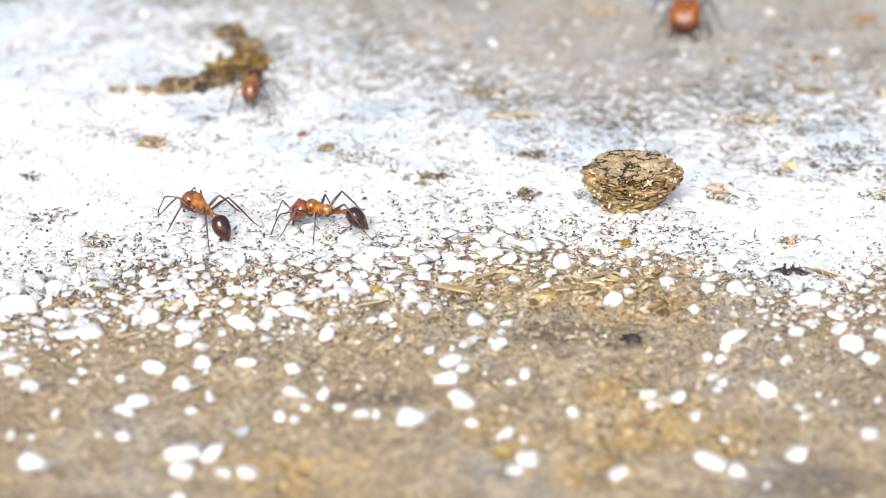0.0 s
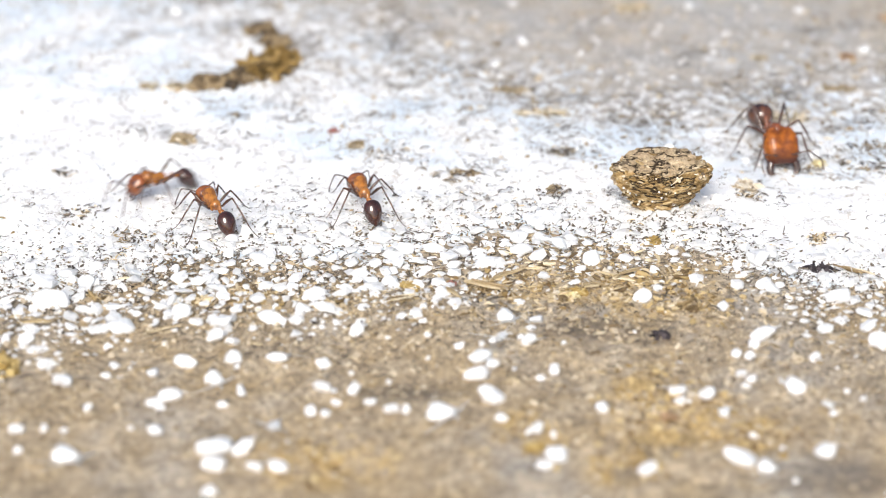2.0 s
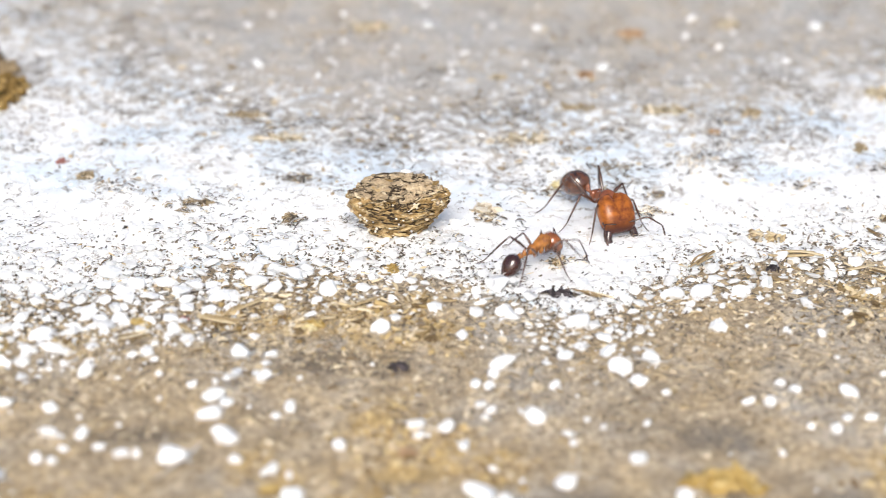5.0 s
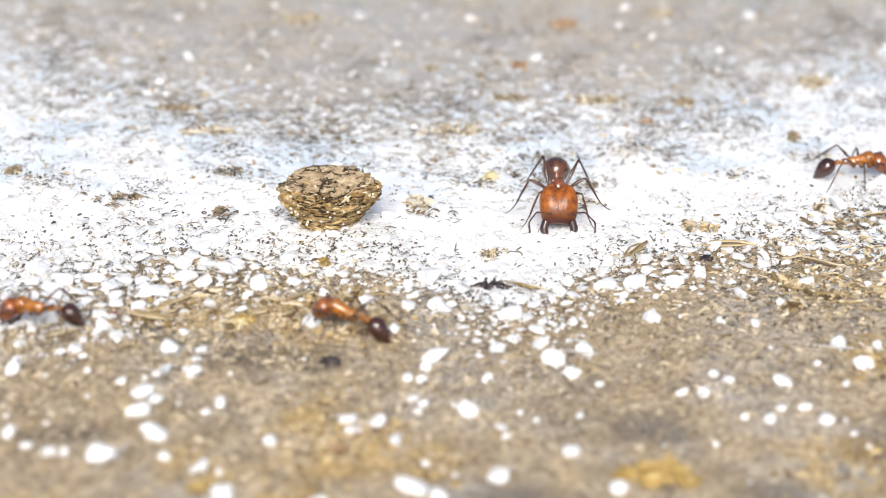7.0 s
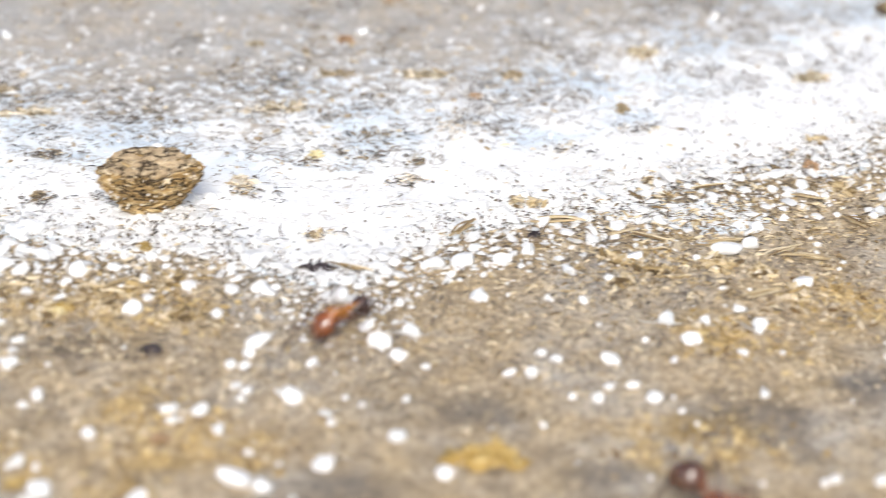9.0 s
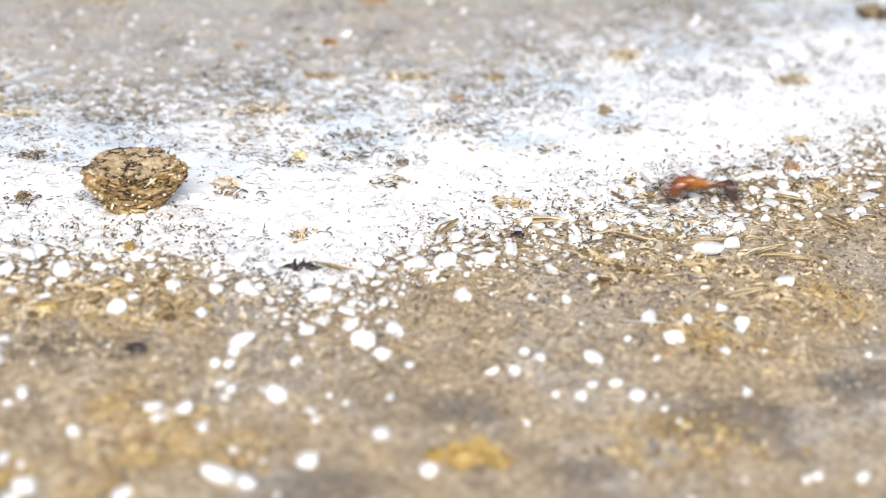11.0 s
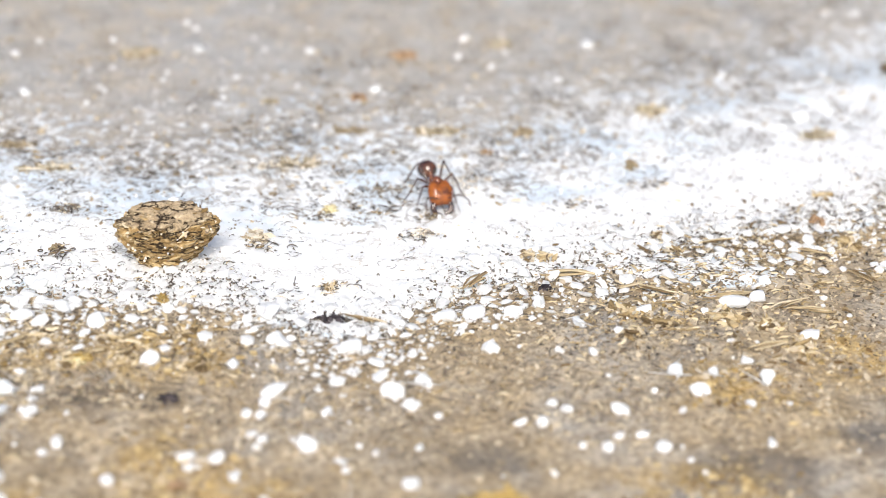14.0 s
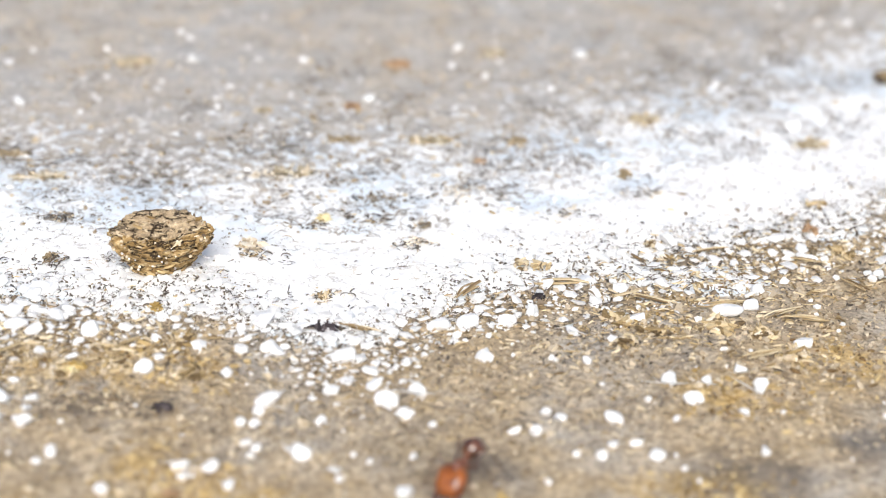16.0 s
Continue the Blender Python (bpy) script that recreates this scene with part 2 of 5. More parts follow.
def joined(pieces):
    verts, faces, at = [], [], 0
    for v, f in pieces:
        verts.append(np.asarray(v))
        faces.extend([tuple(i + at for i in q) for q in f])
        at += len(v)
    return np.concatenate(verts), faces


def part(name, me, parent, label=""):
    ob = new(name, me)
    ob.parent = parent
    return tagged(ob, label)


def rings_mesh(rings):
    """A closed skin over rings of equal point counts."""
    n = len(rings[0])
    verts = np.concatenate(rings)
    faces = []
    for r in range(len(rings) - 1):
        for i in range(n):
            j = (i + 1) % n
            faces.append((r * n + i, r * n + j, (r + 1) * n + j, (r + 1) * n + i))
    faces.append(tuple(range(n))[::-1])
    faces.append(tuple((len(rings) - 1) * n + i for i in range(n)))
    return verts, faces


def lathe_x(profile, steps=18, around=18, flat=1.0):
    """A body along x: profile rows are x, half width, half height, height of the axis."""
    p = np.array(profile, float)
    s = np.concatenate([[0], np.cumsum(np.hypot(np.diff(p[:, 0]), np.diff(p[:, 1])) + 1e-6)])
    u = np.linspace(0, s[-1], steps)
    # smooth by a moving average of the interpolated profile
    fine = np.linspace(0, s[-1], 160)
    cols = [np.interp(fine, s, p[:, k]) for k in range(4)]
    w = 13
    cols = [np.convolve(np.pad(c, (w // 2, w // 2), "edge"), np.ones(w) / w, "valid") for c in cols]
    a = np.linspace(0, 2 * np.pi, around, endpoint=False)
    rings = []
    for q in u:
        x, hw, hh, zc = [np.interp(q, fine, c) for c in cols]
        rings.append(np.stack([np.full(around, x), hw * np.cos(a), zc + hh * np.sin(a)], 1))
    return rings_mesh(rings)


def tube(points, radii, around=7, smooth_steps=4):
    """A tapering limb through points."""
    p, r = np.array(points, float), np.array(radii, float)
    k = len(p)
    t = np.linspace(0, k - 1, (k - 1) * smooth_steps + 1)
    q = np.stack([np.interp(t, range(k), p[:, c]) for c in range(3)], 1)
    q[1:-1] = 0.5 * q[1:-1] + 0.25 * (q[:-2] + q[2:])
    rr = np.interp(t, range(k), r)
    a = np.linspace(0, 2 * np.pi, around, endpoint=False)
    rings = []
    for i in range(len(q)):
        d = q[min(i + 1, len(q) - 1)] - q[max(i - 1, 0)]
        d = d / (np.linalg.norm(d) + 1e-9)
        s = np.cross(d, (0.3, 0.1, 0.95))
        s /= np.linalg.norm(s) + 1e-9
        w = np.cross(s, d)
        rings.append(q[i] + rr[i] * (np.cos(a)[:, None] * s + np.sin(a)[:, None] * w))
    return rings_mesh(rings)


PHI = (1 + 5**0.5) / 2
ICO = np.array([(-1, PHI, 0), (1, PHI, 0), (-1, -PHI, 0), (1, -PHI, 0), (0, -1, PHI), (0, 1, PHI), (0, -1, -PHI), (0, 1, -PHI), (PHI, 0, -1), (PHI, 0, 1), (-PHI, 0, -1), (-PHI, 0, 1)]) / 1.9021
ICO_FACES = np.array([(0, 11, 5), (0, 5, 1), (0, 1, 7), (0, 7, 10), (0, 10, 11), (1, 5, 9), (5, 11, 4), (11, 10, 2), (10, 7, 6), (7, 1, 8), (3, 9, 4), (3, 4, 2), (3, 2, 6), (3, 6, 8), (3, 8, 9), (4, 9, 5), (2, 4, 11), (6, 2, 10), (8, 6, 7), (9, 8, 1)])
CUBE = np.array([(x, y, z) for x in (-1, 1) for y in (-1, 1) for z in (-1, 1)]) * 0.75
CUBE_FACES = np.array([(0, 1, 3, 2), (4, 6, 7, 5), (0, 4, 5, 1), (2, 3, 7, 6), (0, 2, 6, 4), (1, 5, 7, 3)])


def scatter_mesh(name, shape, shape_faces, x, y, z, sx, sy, sz, rng, mat, jitter=0.25, tilt=0.5):
    """Many small loose pieces in one mesh: places and half sizes in millimetres."""
    n, k = len(x), len(shape)
    v = shape[None] * (1 + rng.uniform(-jitter, jitter, (n, k, 3)))
    v = v * np.stack([sx, sy, sz], 1)[:, None]
    tx, ty, a = rng.normal(0, tilt, n), rng.normal(0, tilt, n), rng.uniform(0, 2 * np.pi, n)
    def turn(p, ang, i, j):
        c, s = np.cos(ang)[:, None], np.sin(ang)[:, None]
        pi_, pj = p[:, :, i] * c - p[:, :, j] * s, p[:, :, i] * s + p[:, :, j] * c
        p[:, :, i], p[:, :, j] = pi_, pj
    turn(v, tx, 1, 2)
    turn(v, ty, 0, 2)
    turn(v, a, 0, 1)
    v = v + np.stack([x, y, z], 1)[:, None]
    f = shape_faces[None] + (np.arange(n) * k)[:, None, None]
    return solid(name, v.reshape(-1, 3), f.reshape(-1, shape_faces.shape[1]), mat)


# ---- the ground ----
# the near and the far edge of the spilled salt, in millimetres
LOWER_EDGE = [(-13.3, -5.1), (-12.2, -4.4), (-9.9, -3.8), (-7.7, -2.6), (-5.3, -2.9), (-2.9, -2.6), (-1.0, -1.7), (1.2, -0.5), (2.4, -0.3), (5.2, -0.4), (6.9, -0.1), (8.4, -1.4), (9.8, -2.6), (10.4, -2.6), (11.8, -2.2), (13.0, -0.3), (15.0, 0.5), (16.8, 1.0), (19.6, 1.3), (22.6, 2.5), (25.7, 3.6), (29.3, 5.0), (32.3, 6.4),]
UPPER_EDGE = [(-18.5, 24.2), (-13.5, 21.7), (-9.3, 18.2), (-6.6, 15.2), (-3.5, 12.4), (0.3, 10.4), (4.0, 8.8), (7.1, 8.3), (7.6, 8.1), (12.0, 8.9), (16.8, 9.3), (19.9, 10.4), (24.2, 12.0), (29.0, 14.1), (33.4, 16.4), (37.2, 18.4),]
SALT_PATCHES = [(22.0, 0.2, 1.5, 1.0), (26.5, 3.2, 1.4, 0.8), (18.6, 2.6, 1.6, 0.8), (24.4, 3.2, 1.5, 0.7), (19.6, 0.8, 0.9, 0.6)]
# patches of ochre plant dust on the bare ground: x, y, half width, half depth
OCHRE_PATCHES = [(5.0, -8.9, 1.7, 1.7), (1.4, -10.3, 0.9, 0.8), (-3.7, -11.9, 1.5, 1.3), (3.7, -11.9, 1.0, 0.8), (4.7, -2.8, 1.9, 1.3), (1.1, -2.4, 1.4, 1.0), (20.4, -6.7, 1.8, 1.3), (19.4, -2.1, 1.5, 0.7), (18.2, -11.5, 2.4, 1.3), (7.3, -10.3, 0.9, 0.8), (6.2, -3.4, 0.9, 1.3), (-6.1, -3.1, 0.9, 0.8), (23.9, -4.9, 1.4, 1.6)]
STAINS = [(12.7, -9.4, 1.5, 0.9), (9.2, -12.2, 1.6, 0.9), (19.6, -10.6, 2.2, 1.2), (8.8, -12.9, 1.5, 0.6), (5.1, -5.4, 0.33, 0.45), (3.4, -5.0, 1.2, 0.7), (15.3, -12.5, 1.4, 0.8), (-1.8, -8.6, 1.4, 0.5), (23.5, -9.5, 1.6, 0.9), (6.4, 10.6, 2.4, 1.6), (19.5, 8.9, 1.2, 0.8)]


def salt_cover(x, y):
    wob = 2.2 * (clouds(x, y, 2.6, 5) - 0.5)
    lo = np.interp(x, [p[0] for p in LOWER_EDGE], [p[1] for p in LOWER_EDGE]) + wob
    up = np.interp(x, [p[0] for p in UPPER_EDGE], [p[1] for p in UPPER_EDGE]) + 3 * (clouds(x, y, 4.0, 9) - 0.5)
    left = step((5 - x) / 4)                # the rim is looser and broader towards -x
    near = step((y - lo + 1.05 - 1.5 * left) / (1.2 + 1.3 * left))
    across = (y - lo) / np.maximum(up - lo, 1.0)
    far = np.interp(across, [0, 0.15, 0.44, 0.60, 0.8, 1.1, 1.5, 2.0, 2.8], [1.0, 1.15, 1.08, 0.80, 0.65, 0.50, 0.33, 0.19, 0.05])
    patch = sum(1.05 * step(1.5 - np.hypot((x - px) / rx, (y - py) / ry) - wob * 0.5) for px, py, rx, ry in SALT_PATCHES)
    ends = step((110 - np.abs(x - 10)) / 50)
    return np.clip(np.maximum(near * far * ends, patch), 0, 1.3)


def height(x, y):
    cover = salt_cover(x, y)
    return 0.30 * (clouds(x, y, 6.0, 3) - 0.5) + 0.16 * (clouds(x, y, 0.9, 4) - 0.5) + cover * (0.12 + 0.10 * (clouds(x, y, 0.5, 6) - 0.4))


def height_at(x, y):
    return float(height(np.array([x], float), np.array([y], float))[0])


def build_ground():
    far = 0.2 * 1.32 ** np.arange(1, 38)
    xs = np.concatenate([-24 - far[::-1], np.arange(-24, 46.01, 0.2), 46 + far])
    ys = np.concatenate([-20 - far[::-1], np.arange(-20, 40.01, 0.2), 40 + far])
    gx, gy = np.meshgrid(xs, ys)
    gx, gy = gx.ravel(), gy.ravel()
    gz = height(gx, gy)
    nx, ny = len(xs), len(ys)
    i = (np.arange(ny - 1)[:, None] * nx + np.arange(nx - 1)[None]).ravel()
    me = solid("ground", np.stack([gx, gy, gz], 1), np.stack([i, i + 1, i + nx + 1, i + nx], 1), GROUND, True)
    me.attributes.new("salt", "FLOAT", "POINT").data.foreach_set("value", salt_cover(gx, gy).astype(np.float32))
    me.attributes.new("dust", "FLOAT", "POINT").data.foreach_set("value", (0.68 * step((gy - 2) / 7) * (1 - 0.8 * step((gy - 50) / 80))).astype(np.float32))
    oc = np.full_like(gx, 0.25)
    for k, (sx, sy, rx, ry) in enumerate(OCHRE_PATCHES):
        oc = np.maximum(oc, step(1.6 - np.hypot((gx - sx) / rx, (gy - sy) / ry) - 0.8 * (clouds(gx, gy, 1.1, 60 + k) - 0.5)))
    me.attributes.new("ochre", "FLOAT", "POINT").data.foreach_set("value", (0.85 * oc).astype(np.float32))
    st = np.zeros_like(gx)
    for k, (sx, sy, rx, ry) in enumerate(STAINS):
        r = np.hypot((gx - sx) / rx, (gy - sy) / ry) + 0.9 * (clouds(gx, gy, 0.9, 40 + k) - 0.5)
        st = np.maximum(st, step(1.35 - r) * (0.55 if sy < 5 else 0.3))
    me.attributes.new("stain", "FLOAT", "POINT").data.foreach_set("value", st.astype(np.float32))
    return tagged(new("ground", me), "dusty tan concrete ground with a broad streak of spilled salt", "ground", kind="structure")


build_ground()


# ---- the ants ----
def ellipsoid(c, r, n=12):
    rings = []
    a = np.linspace(0, 2 * np.pi, n, endpoint=False)
    for t in np.linspace(0.06, np.pi - 0.06, n):
        rings.append(np.stack([np.full(n, c[0] - r[0] * np.cos(t)), c[1] + r[1] * np.sin(t) * np.cos(a), c[2] + r[2] * np.sin(t) * np.sin(a)], 1))
    return rings_mesh(rings)


def ant_leg(parent, k, side, size, lift):
    """One leg with hip, thigh, shin and foot; k: 0 front, 1 middle, 2 hind."""
    coxa = np.array([(0.34, 0.13, 0.46 + lift), (0.12, 0.14, 0.45 + lift), (-0.10, 0.13, 0.46 + lift)][k])
    if lift > 0.2:      # the soldiers stand high on steep legs
        reach, bend, rise = [((0.56, 0.58), 0.62, 0.12), ((-0.02, 0.92), 0.56, 0.22), ((-1.00, 0.72), 0.44, 0.46)][k]
    else:
        reach, bend, rise = [((0.80, 0.60), 0.46, 0.22), ((-0.03, 0.98), 0.46, 0.26), ((-1.06, 0.78), 0.40, 0.40)][k]
    knee = np.array([reach[0] * bend, reach[1] * bend, rise])
    ankle = np.array([reach[0] * 0.88, reach[1] * 0.88, -0.27 - lift * 0.75])
    foot = np.array([reach[0] * 1.10, reach[1] * 1.12, -coxa[2] + 0.015])
    pts = np.array([(0, 0, 0), (0.02, 0.07, -0.03), knee, ankle, foot]) * (1, side, 1)
    upper = tube([pts[0], pts[1], 0.5 * (pts[1] + pts[2]) + (0, 0, 0.03), pts[2]], [0.042, 0.028, 0.044, 0.022], 8)
    shin = tube([pts[2], 0.5 * (pts[2] + pts[3]) + (0, 0, 0.02), pts[3]], [0.022, 0.027, 0.016], 7)
    toe = tube([pts[3], 0.5 * (pts[3] + pts[4]) + (0, 0, -0.03), pts[4]], [0.015, 0.012, 0.009], 6)
    ob = part("leg", solid("leg", upper[0] * size, upper[1], LEG, True), parent)
    part("shin", solid("shin", shin[0] * size, shin[1], LEG, True), ob)
    part("foot", solid("foot", toe[0] * size, toe[1], LEG, True), ob)
    ob.location = Vector((coxa * (1, side, 1) * size * MM).tolist())
    return ob


def build_ant(soldier, size, head_size=1.0, head_skin=None, bow=54, hang=1):
    """An ant that walks along +x; the origin is on the ground under its middle. Worker at size 1: about 2.75 mm long."""
    ant = new("soldier_ant" if soldier else "worker_ant")
    skin = RUST if soldier else AMBER
    lift = 0.21 if soldier else 0.06
    high = np.array((0, 0, lift))
    bulk = 0.95 if soldier else 1.0
    # the middle body: a domed front, a saddle and a lower rear
    meso = lathe_x([(0.53, 0.02, 0.02, 0.67), (0.49, 0.11, 0.11, 0.67), (0.42, 0.185, 0.18, 0.67), (0.31, 0.205, 0.20, 0.665), (0.22, 0.182, 0.178, 0.645), (0.18, 0.165, 0.16, 0.63), (0.13, 0.160, 0.16, 0.62), (0.06, 0.15, 0.15, 0.59), (0.00, 0.128, 0.125, 0.565), (-0.06, 0.138, 0.138, 0.56), (-0.14, 0.145, 0.14, 0.55), (-0.22, 0.115, 0.12, 0.52), (-0.28, 0.02, 0.02, 0.48)], 40, 18)
    thorax = part("mesosoma", solid("mesosoma", (meso[0] * (1, bulk, 1) + (0, 0, -0.08 if soldier else 0) + high) * size, meso[1], skin, True), ant)
    for x, w, z in ((0.175, 0.160, 0.605), (0.0, 0.126, 0.565)):
        seam = tube([(x + 0.02 * math.sin(a), w * bulk * math.cos(a), z + w * 0.98 * math.sin(a)) for a in np.linspace(0, 2 * math.pi, 23)], [0.011] * 23, 5, 1)
        part("suture", solid("suture", (seam[0] + (0, 0, -0.08 if soldier else 0) + high) * size, seam[1], JAW, True), thorax, "dark seam round the thorax")
    for sd in (1, -1):
        for x in (0.36, 0.13, -0.10):
            hip = ellipsoid((x, 0.10 * sd * bulk, 0.49), (0.08, 0.065, 0.13), 12)
            part("coxa", solid("coxa", (hip[0] + high) * size, hip[1], skin, True), thorax)
    pet = lathe_x([(-0.22, 0.035, 0.035, 0.47), (-0.34, 0.04, 0.045, 0.47), (-0.41, 0.065, 0.13, 0.54), (-0.47, 0.04, 0.05, 0.50), (-0.50, 0.03, 0.03, 0.48)], 12, 10)
    part("petiole", solid("petiole", (pet[0] + high) * size, pet[1], skin, True), ant)
    post = ellipsoid((-0.56, 0, 0.50), (0.085, 0.085, 0.085), 10)
    part("postpetiole", solid("postpetiole", (post[0] + high) * size, post[1], skin, True), ant)
    fat, droop = (1.28, radians(hang)) if soldier else (1.0, radians(28))
    g = lathe_x([(-0.60, 0.03, 0.03, 0.50), (-0.65, 0.14, 0.14, 0.50), (-0.76, 0.235, 0.23, 0.50), (-0.90, 0.262, 0.255, 0.48), (-1.06, 0.235, 0.225, 0.44), (-1.20, 0.155, 0.15, 0.39), (-1.30, 0.075, 0.075, 0.35), (-1.37, 0.01, 0.01, 0.32)], 22, 18)
    def grown(v):
        d = (np.asarray(v) - (-0.62, 0, 0.48)) * fat
        c, q = math.cos(droop), math.sin(droop)
        return np.stack([d[:, 0] * c - d[:, 2] * q, d[:, 1], d[:, 0] * q + d[:, 2] * c], 1) + (-0.62 + 0.4 * (fat - 1), 0, 0.48)
    gaster = part("gaster", solid("gaster", (grown(g[0]) + high) * size, g[1], RUST_GASTER if soldier else GASTER, True), ant, "brown banded gaster" if soldier else "glossy dark brown gaster")
    for x, w, z in ((-0.90, 0.262, 0.480), (-1.06, 0.225, 0.440)):
        band = tube([(x + 0.01 * math.cos(a), w * math.cos(a), z + w * 0.94 * math.sin(a)) for a in np.linspace(0, 2 * math.pi, 19)], [0.006] * 19, 5, 1)
        part("segment_rim", solid("segment_rim", (grown(band[0]) + high) * size, band[1], JAW, True), gaster)
    for k in range(3):
        for side in (1, -1):
            ant_leg(ant, k, side, size, lift)
    # the head hangs from the neck and tips down to the front
    tip = Matrix.Translation(((0.54 if soldier else 0.50) * size * MM, 0, ((0.57 if soldier else 0.71) + lift) * size * MM)) @ pose(0, 0, 0, 0, bow if soldier else 50, 0)
    if soldier:
        a = np.linspace(0, 2 * np.pi, 32, endpoint=False)
        rings = []
        for x, w, h in ((-0.10, 0.08, 0.08), (-0.085, 0.22, 0.19), (-0.03, 0.345, 0.27), (0.08, 0.43, 0.32), (0.24, 0.47, 0.34), (0.42, 0.465, 0.33), (0.58, 0.455, 0.30), (0.72, 0.42, 0.25), (0.82, 0.35, 0.19), (0.87, 0.22, 0.11)):
            cy, cz = np.sign(np.cos(a)) * np.abs(np.cos(a)) ** 0.7, np.sign(np.sin(a)) * np.abs(np.sin(a)) ** 0.85
            groove = np.exp(-((cy * w) / 0.10) ** 2) * np.clip((0.60 - x) / 0.6, 0, 1)
            lobe = 0.20 * np.clip((0.32 - x) / 0.4, 0, 1)
            rings.append(np.stack([x - lobe * (np.abs(cy) - 0.40), w * cy, h * cz * (1 - 0.30 * groove)], 1))
        hv, hf = rings_mesh([r * (0.86 * head_size, 0.93 * head_size, 0.85 * head_size) for r in rings])
        head = part("head", solid("head", hv * size, hf, head_skin or RUST_HEAD, True), ant, "large heart-shaped rust-red head")
        jaw_at, jaw_len, jaw_r, eye_at, ant_at = (0.64, 0.28, 0.02), 0.54 if size > 1.1 else 0.42, 0.095, (0.47, 0.40, 0.06), (0.56, 0.15, 0.19)
    else:
        hv, hf = lathe_x([(-0.05, 0.06, 0.06, 0), (0.0, 0.20, 0.17, 0.0), (0.12, 0.285, 0.235, 0.0), (0.31, 0.295, 0.24, 0.0), (0.48, 0.245, 0.185, 0.0), (0.58, 0.17, 0.115, 0.0), (0.62, 0.05, 0.04, 0.0)], 20, 18)
        head = part("head", solid("head", hv * size, hf, WORKER_HEAD, True), ant)
        jaw_at, jaw_len, jaw_r, eye_at, ant_at = (0.54, 0.10, -0.04), 0.20, 0.036, (0.26, 0.262, 0.06), (0.43, 0.07, 0.15)
    head.matrix_basis = tip
    jaw_at, eye_at, ant_at = [tuple(c * head_size for c in q) for q in (jaw_at, eye_at, ant_at)]
    for side in (1, -1):
        j = np.array(jaw_at) * (1, side, 1)
        s = jaw_len
        jaw = tube([j, j + np.array((0.42 * s, 0.14 * s * side, -0.04)), j + np.array((0.82 * s, -0.06 * s * side, -0.06)), j + np.array((0.95 * s, -0.52 * s * side, -0.06))], [jaw_r, jaw_r * 1.0, jaw_r * 0.75, jaw_r * 0.2], 9)
        part("mandible", solid("mandible", jaw[0] * size, jaw[1], JAW, True), head, "dark curved mandible")
        e = ellipsoid(np.array(eye_at) * (1, side, 1), (0.05, 0.025, 0.045), 9)
        part("eye", solid("eye", e[0] * size, e[1], EYE, True), head, "small black eye")
        n0 = np.array(ant_at) * (1, side, 1)
        up = np.array((-0.02, 0.40 * side, 0.22) if soldier else (0.12, 0.42 * side, 0.30))
        fore = n0 + up + np.array((0.28, 0.20 * side, 0.24) if soldier else (0.50, 0.12 * side, -0.16))
        end = fore + np.array((0.24, -0.02 * side, 0.04) if soldier else (0.28, -0.02 * side, -0.16))
        feeler = tube([n0, n0 + up * 0.5 + (0, 0, 0.04), n0 + up, 0.5 * (n0 + up + fore), fore, end], [0.020, 0.019, 0.020, 0.016, 0.020, 0.024], 6)
        part("antenna", solid("antenna", feeler[0] * size, feeler[1], LEG, True), head)
    return ant


WORKER_HEAD = chitin_material("russet_chitin", (0.30, 0.085, 0.016), (0.08, 0.02, 0.007), 0.05, 0.0001, 0.75)
RUST_HEAD = chitin_material("polished_rust_chitin", (0.37, 0.112, 0.014), (0.14, 0.034, 0.008), 0.24, 0.0, 0.98, 0.4)
DARK_HEAD = chitin_material("dark_rust_chitin", (0.33, 0.095, 0.014), (0.10, 0.026, 0.008), 0.2, 0.0, 0.92, 0.55)
RUST_GASTER = chitin_material("banded_rust_chitin", (0.13, 0.045, 0.018), (0.04, 0.015, 0.009), 0.14)

# seconds, x, y (mm), heading (degrees from +x)
WAY_A = [
    (0, -7.06, 1.04, 128), (0.5, -7.13, 1.07, 125), (1, -7.19, 1.14, 126), (1.5, -7.26, 1.26, 128), (2, -7.68, 1.10, 118), (2.5, -7.96, 1.22, 124),
    (2.7, -7.62, 1.18, 124), (3, -8.30, 1.38, 131), (3.2, -9.26, 1.29, 137), (3.5, -9.48, 2.02, 114), (3.7, -10.12, 2.02, 125), (4, -12.09, 3.14, 135),
    (5, -19.15, 5.21, 155), (16, -11.55, 8.75, 151),
]
WAY_B = [
    (0, -3.50, 1.02, 177), (0.3, -3.92, 0.79, 184), (0.5, -4.13, 0.89, 194), (0.8, -4.17, 0.95, 178), (1, -3.92, 1.11, 159), (1.2, -3.51, 0.97, 121),
    (1.3, -3.27, 1.20, 109), (1.5, -2.85, 1.03, 90), (1.8, -3.13, 1.94, 95), (2, -3.28, 2.04, 109), (2.5, -3.57, 2.09, 120), (2.7, -3.57, 2.61, 126),
    (2.8, -4.34, 3.35, 155), (3, -6.38, 3.37, 171), (3.2, -7.26, 3.52, 168), (3.5, -7.56, 3.61, 162), (3.7, -7.84, 4.02, 157), (4, -8.18, 4.32, 148),
    (4.5, -8.52, 5.35, 156), (5.5, -17.06, 8.37, 161), (16, -9.91, 12.06, 157),
]
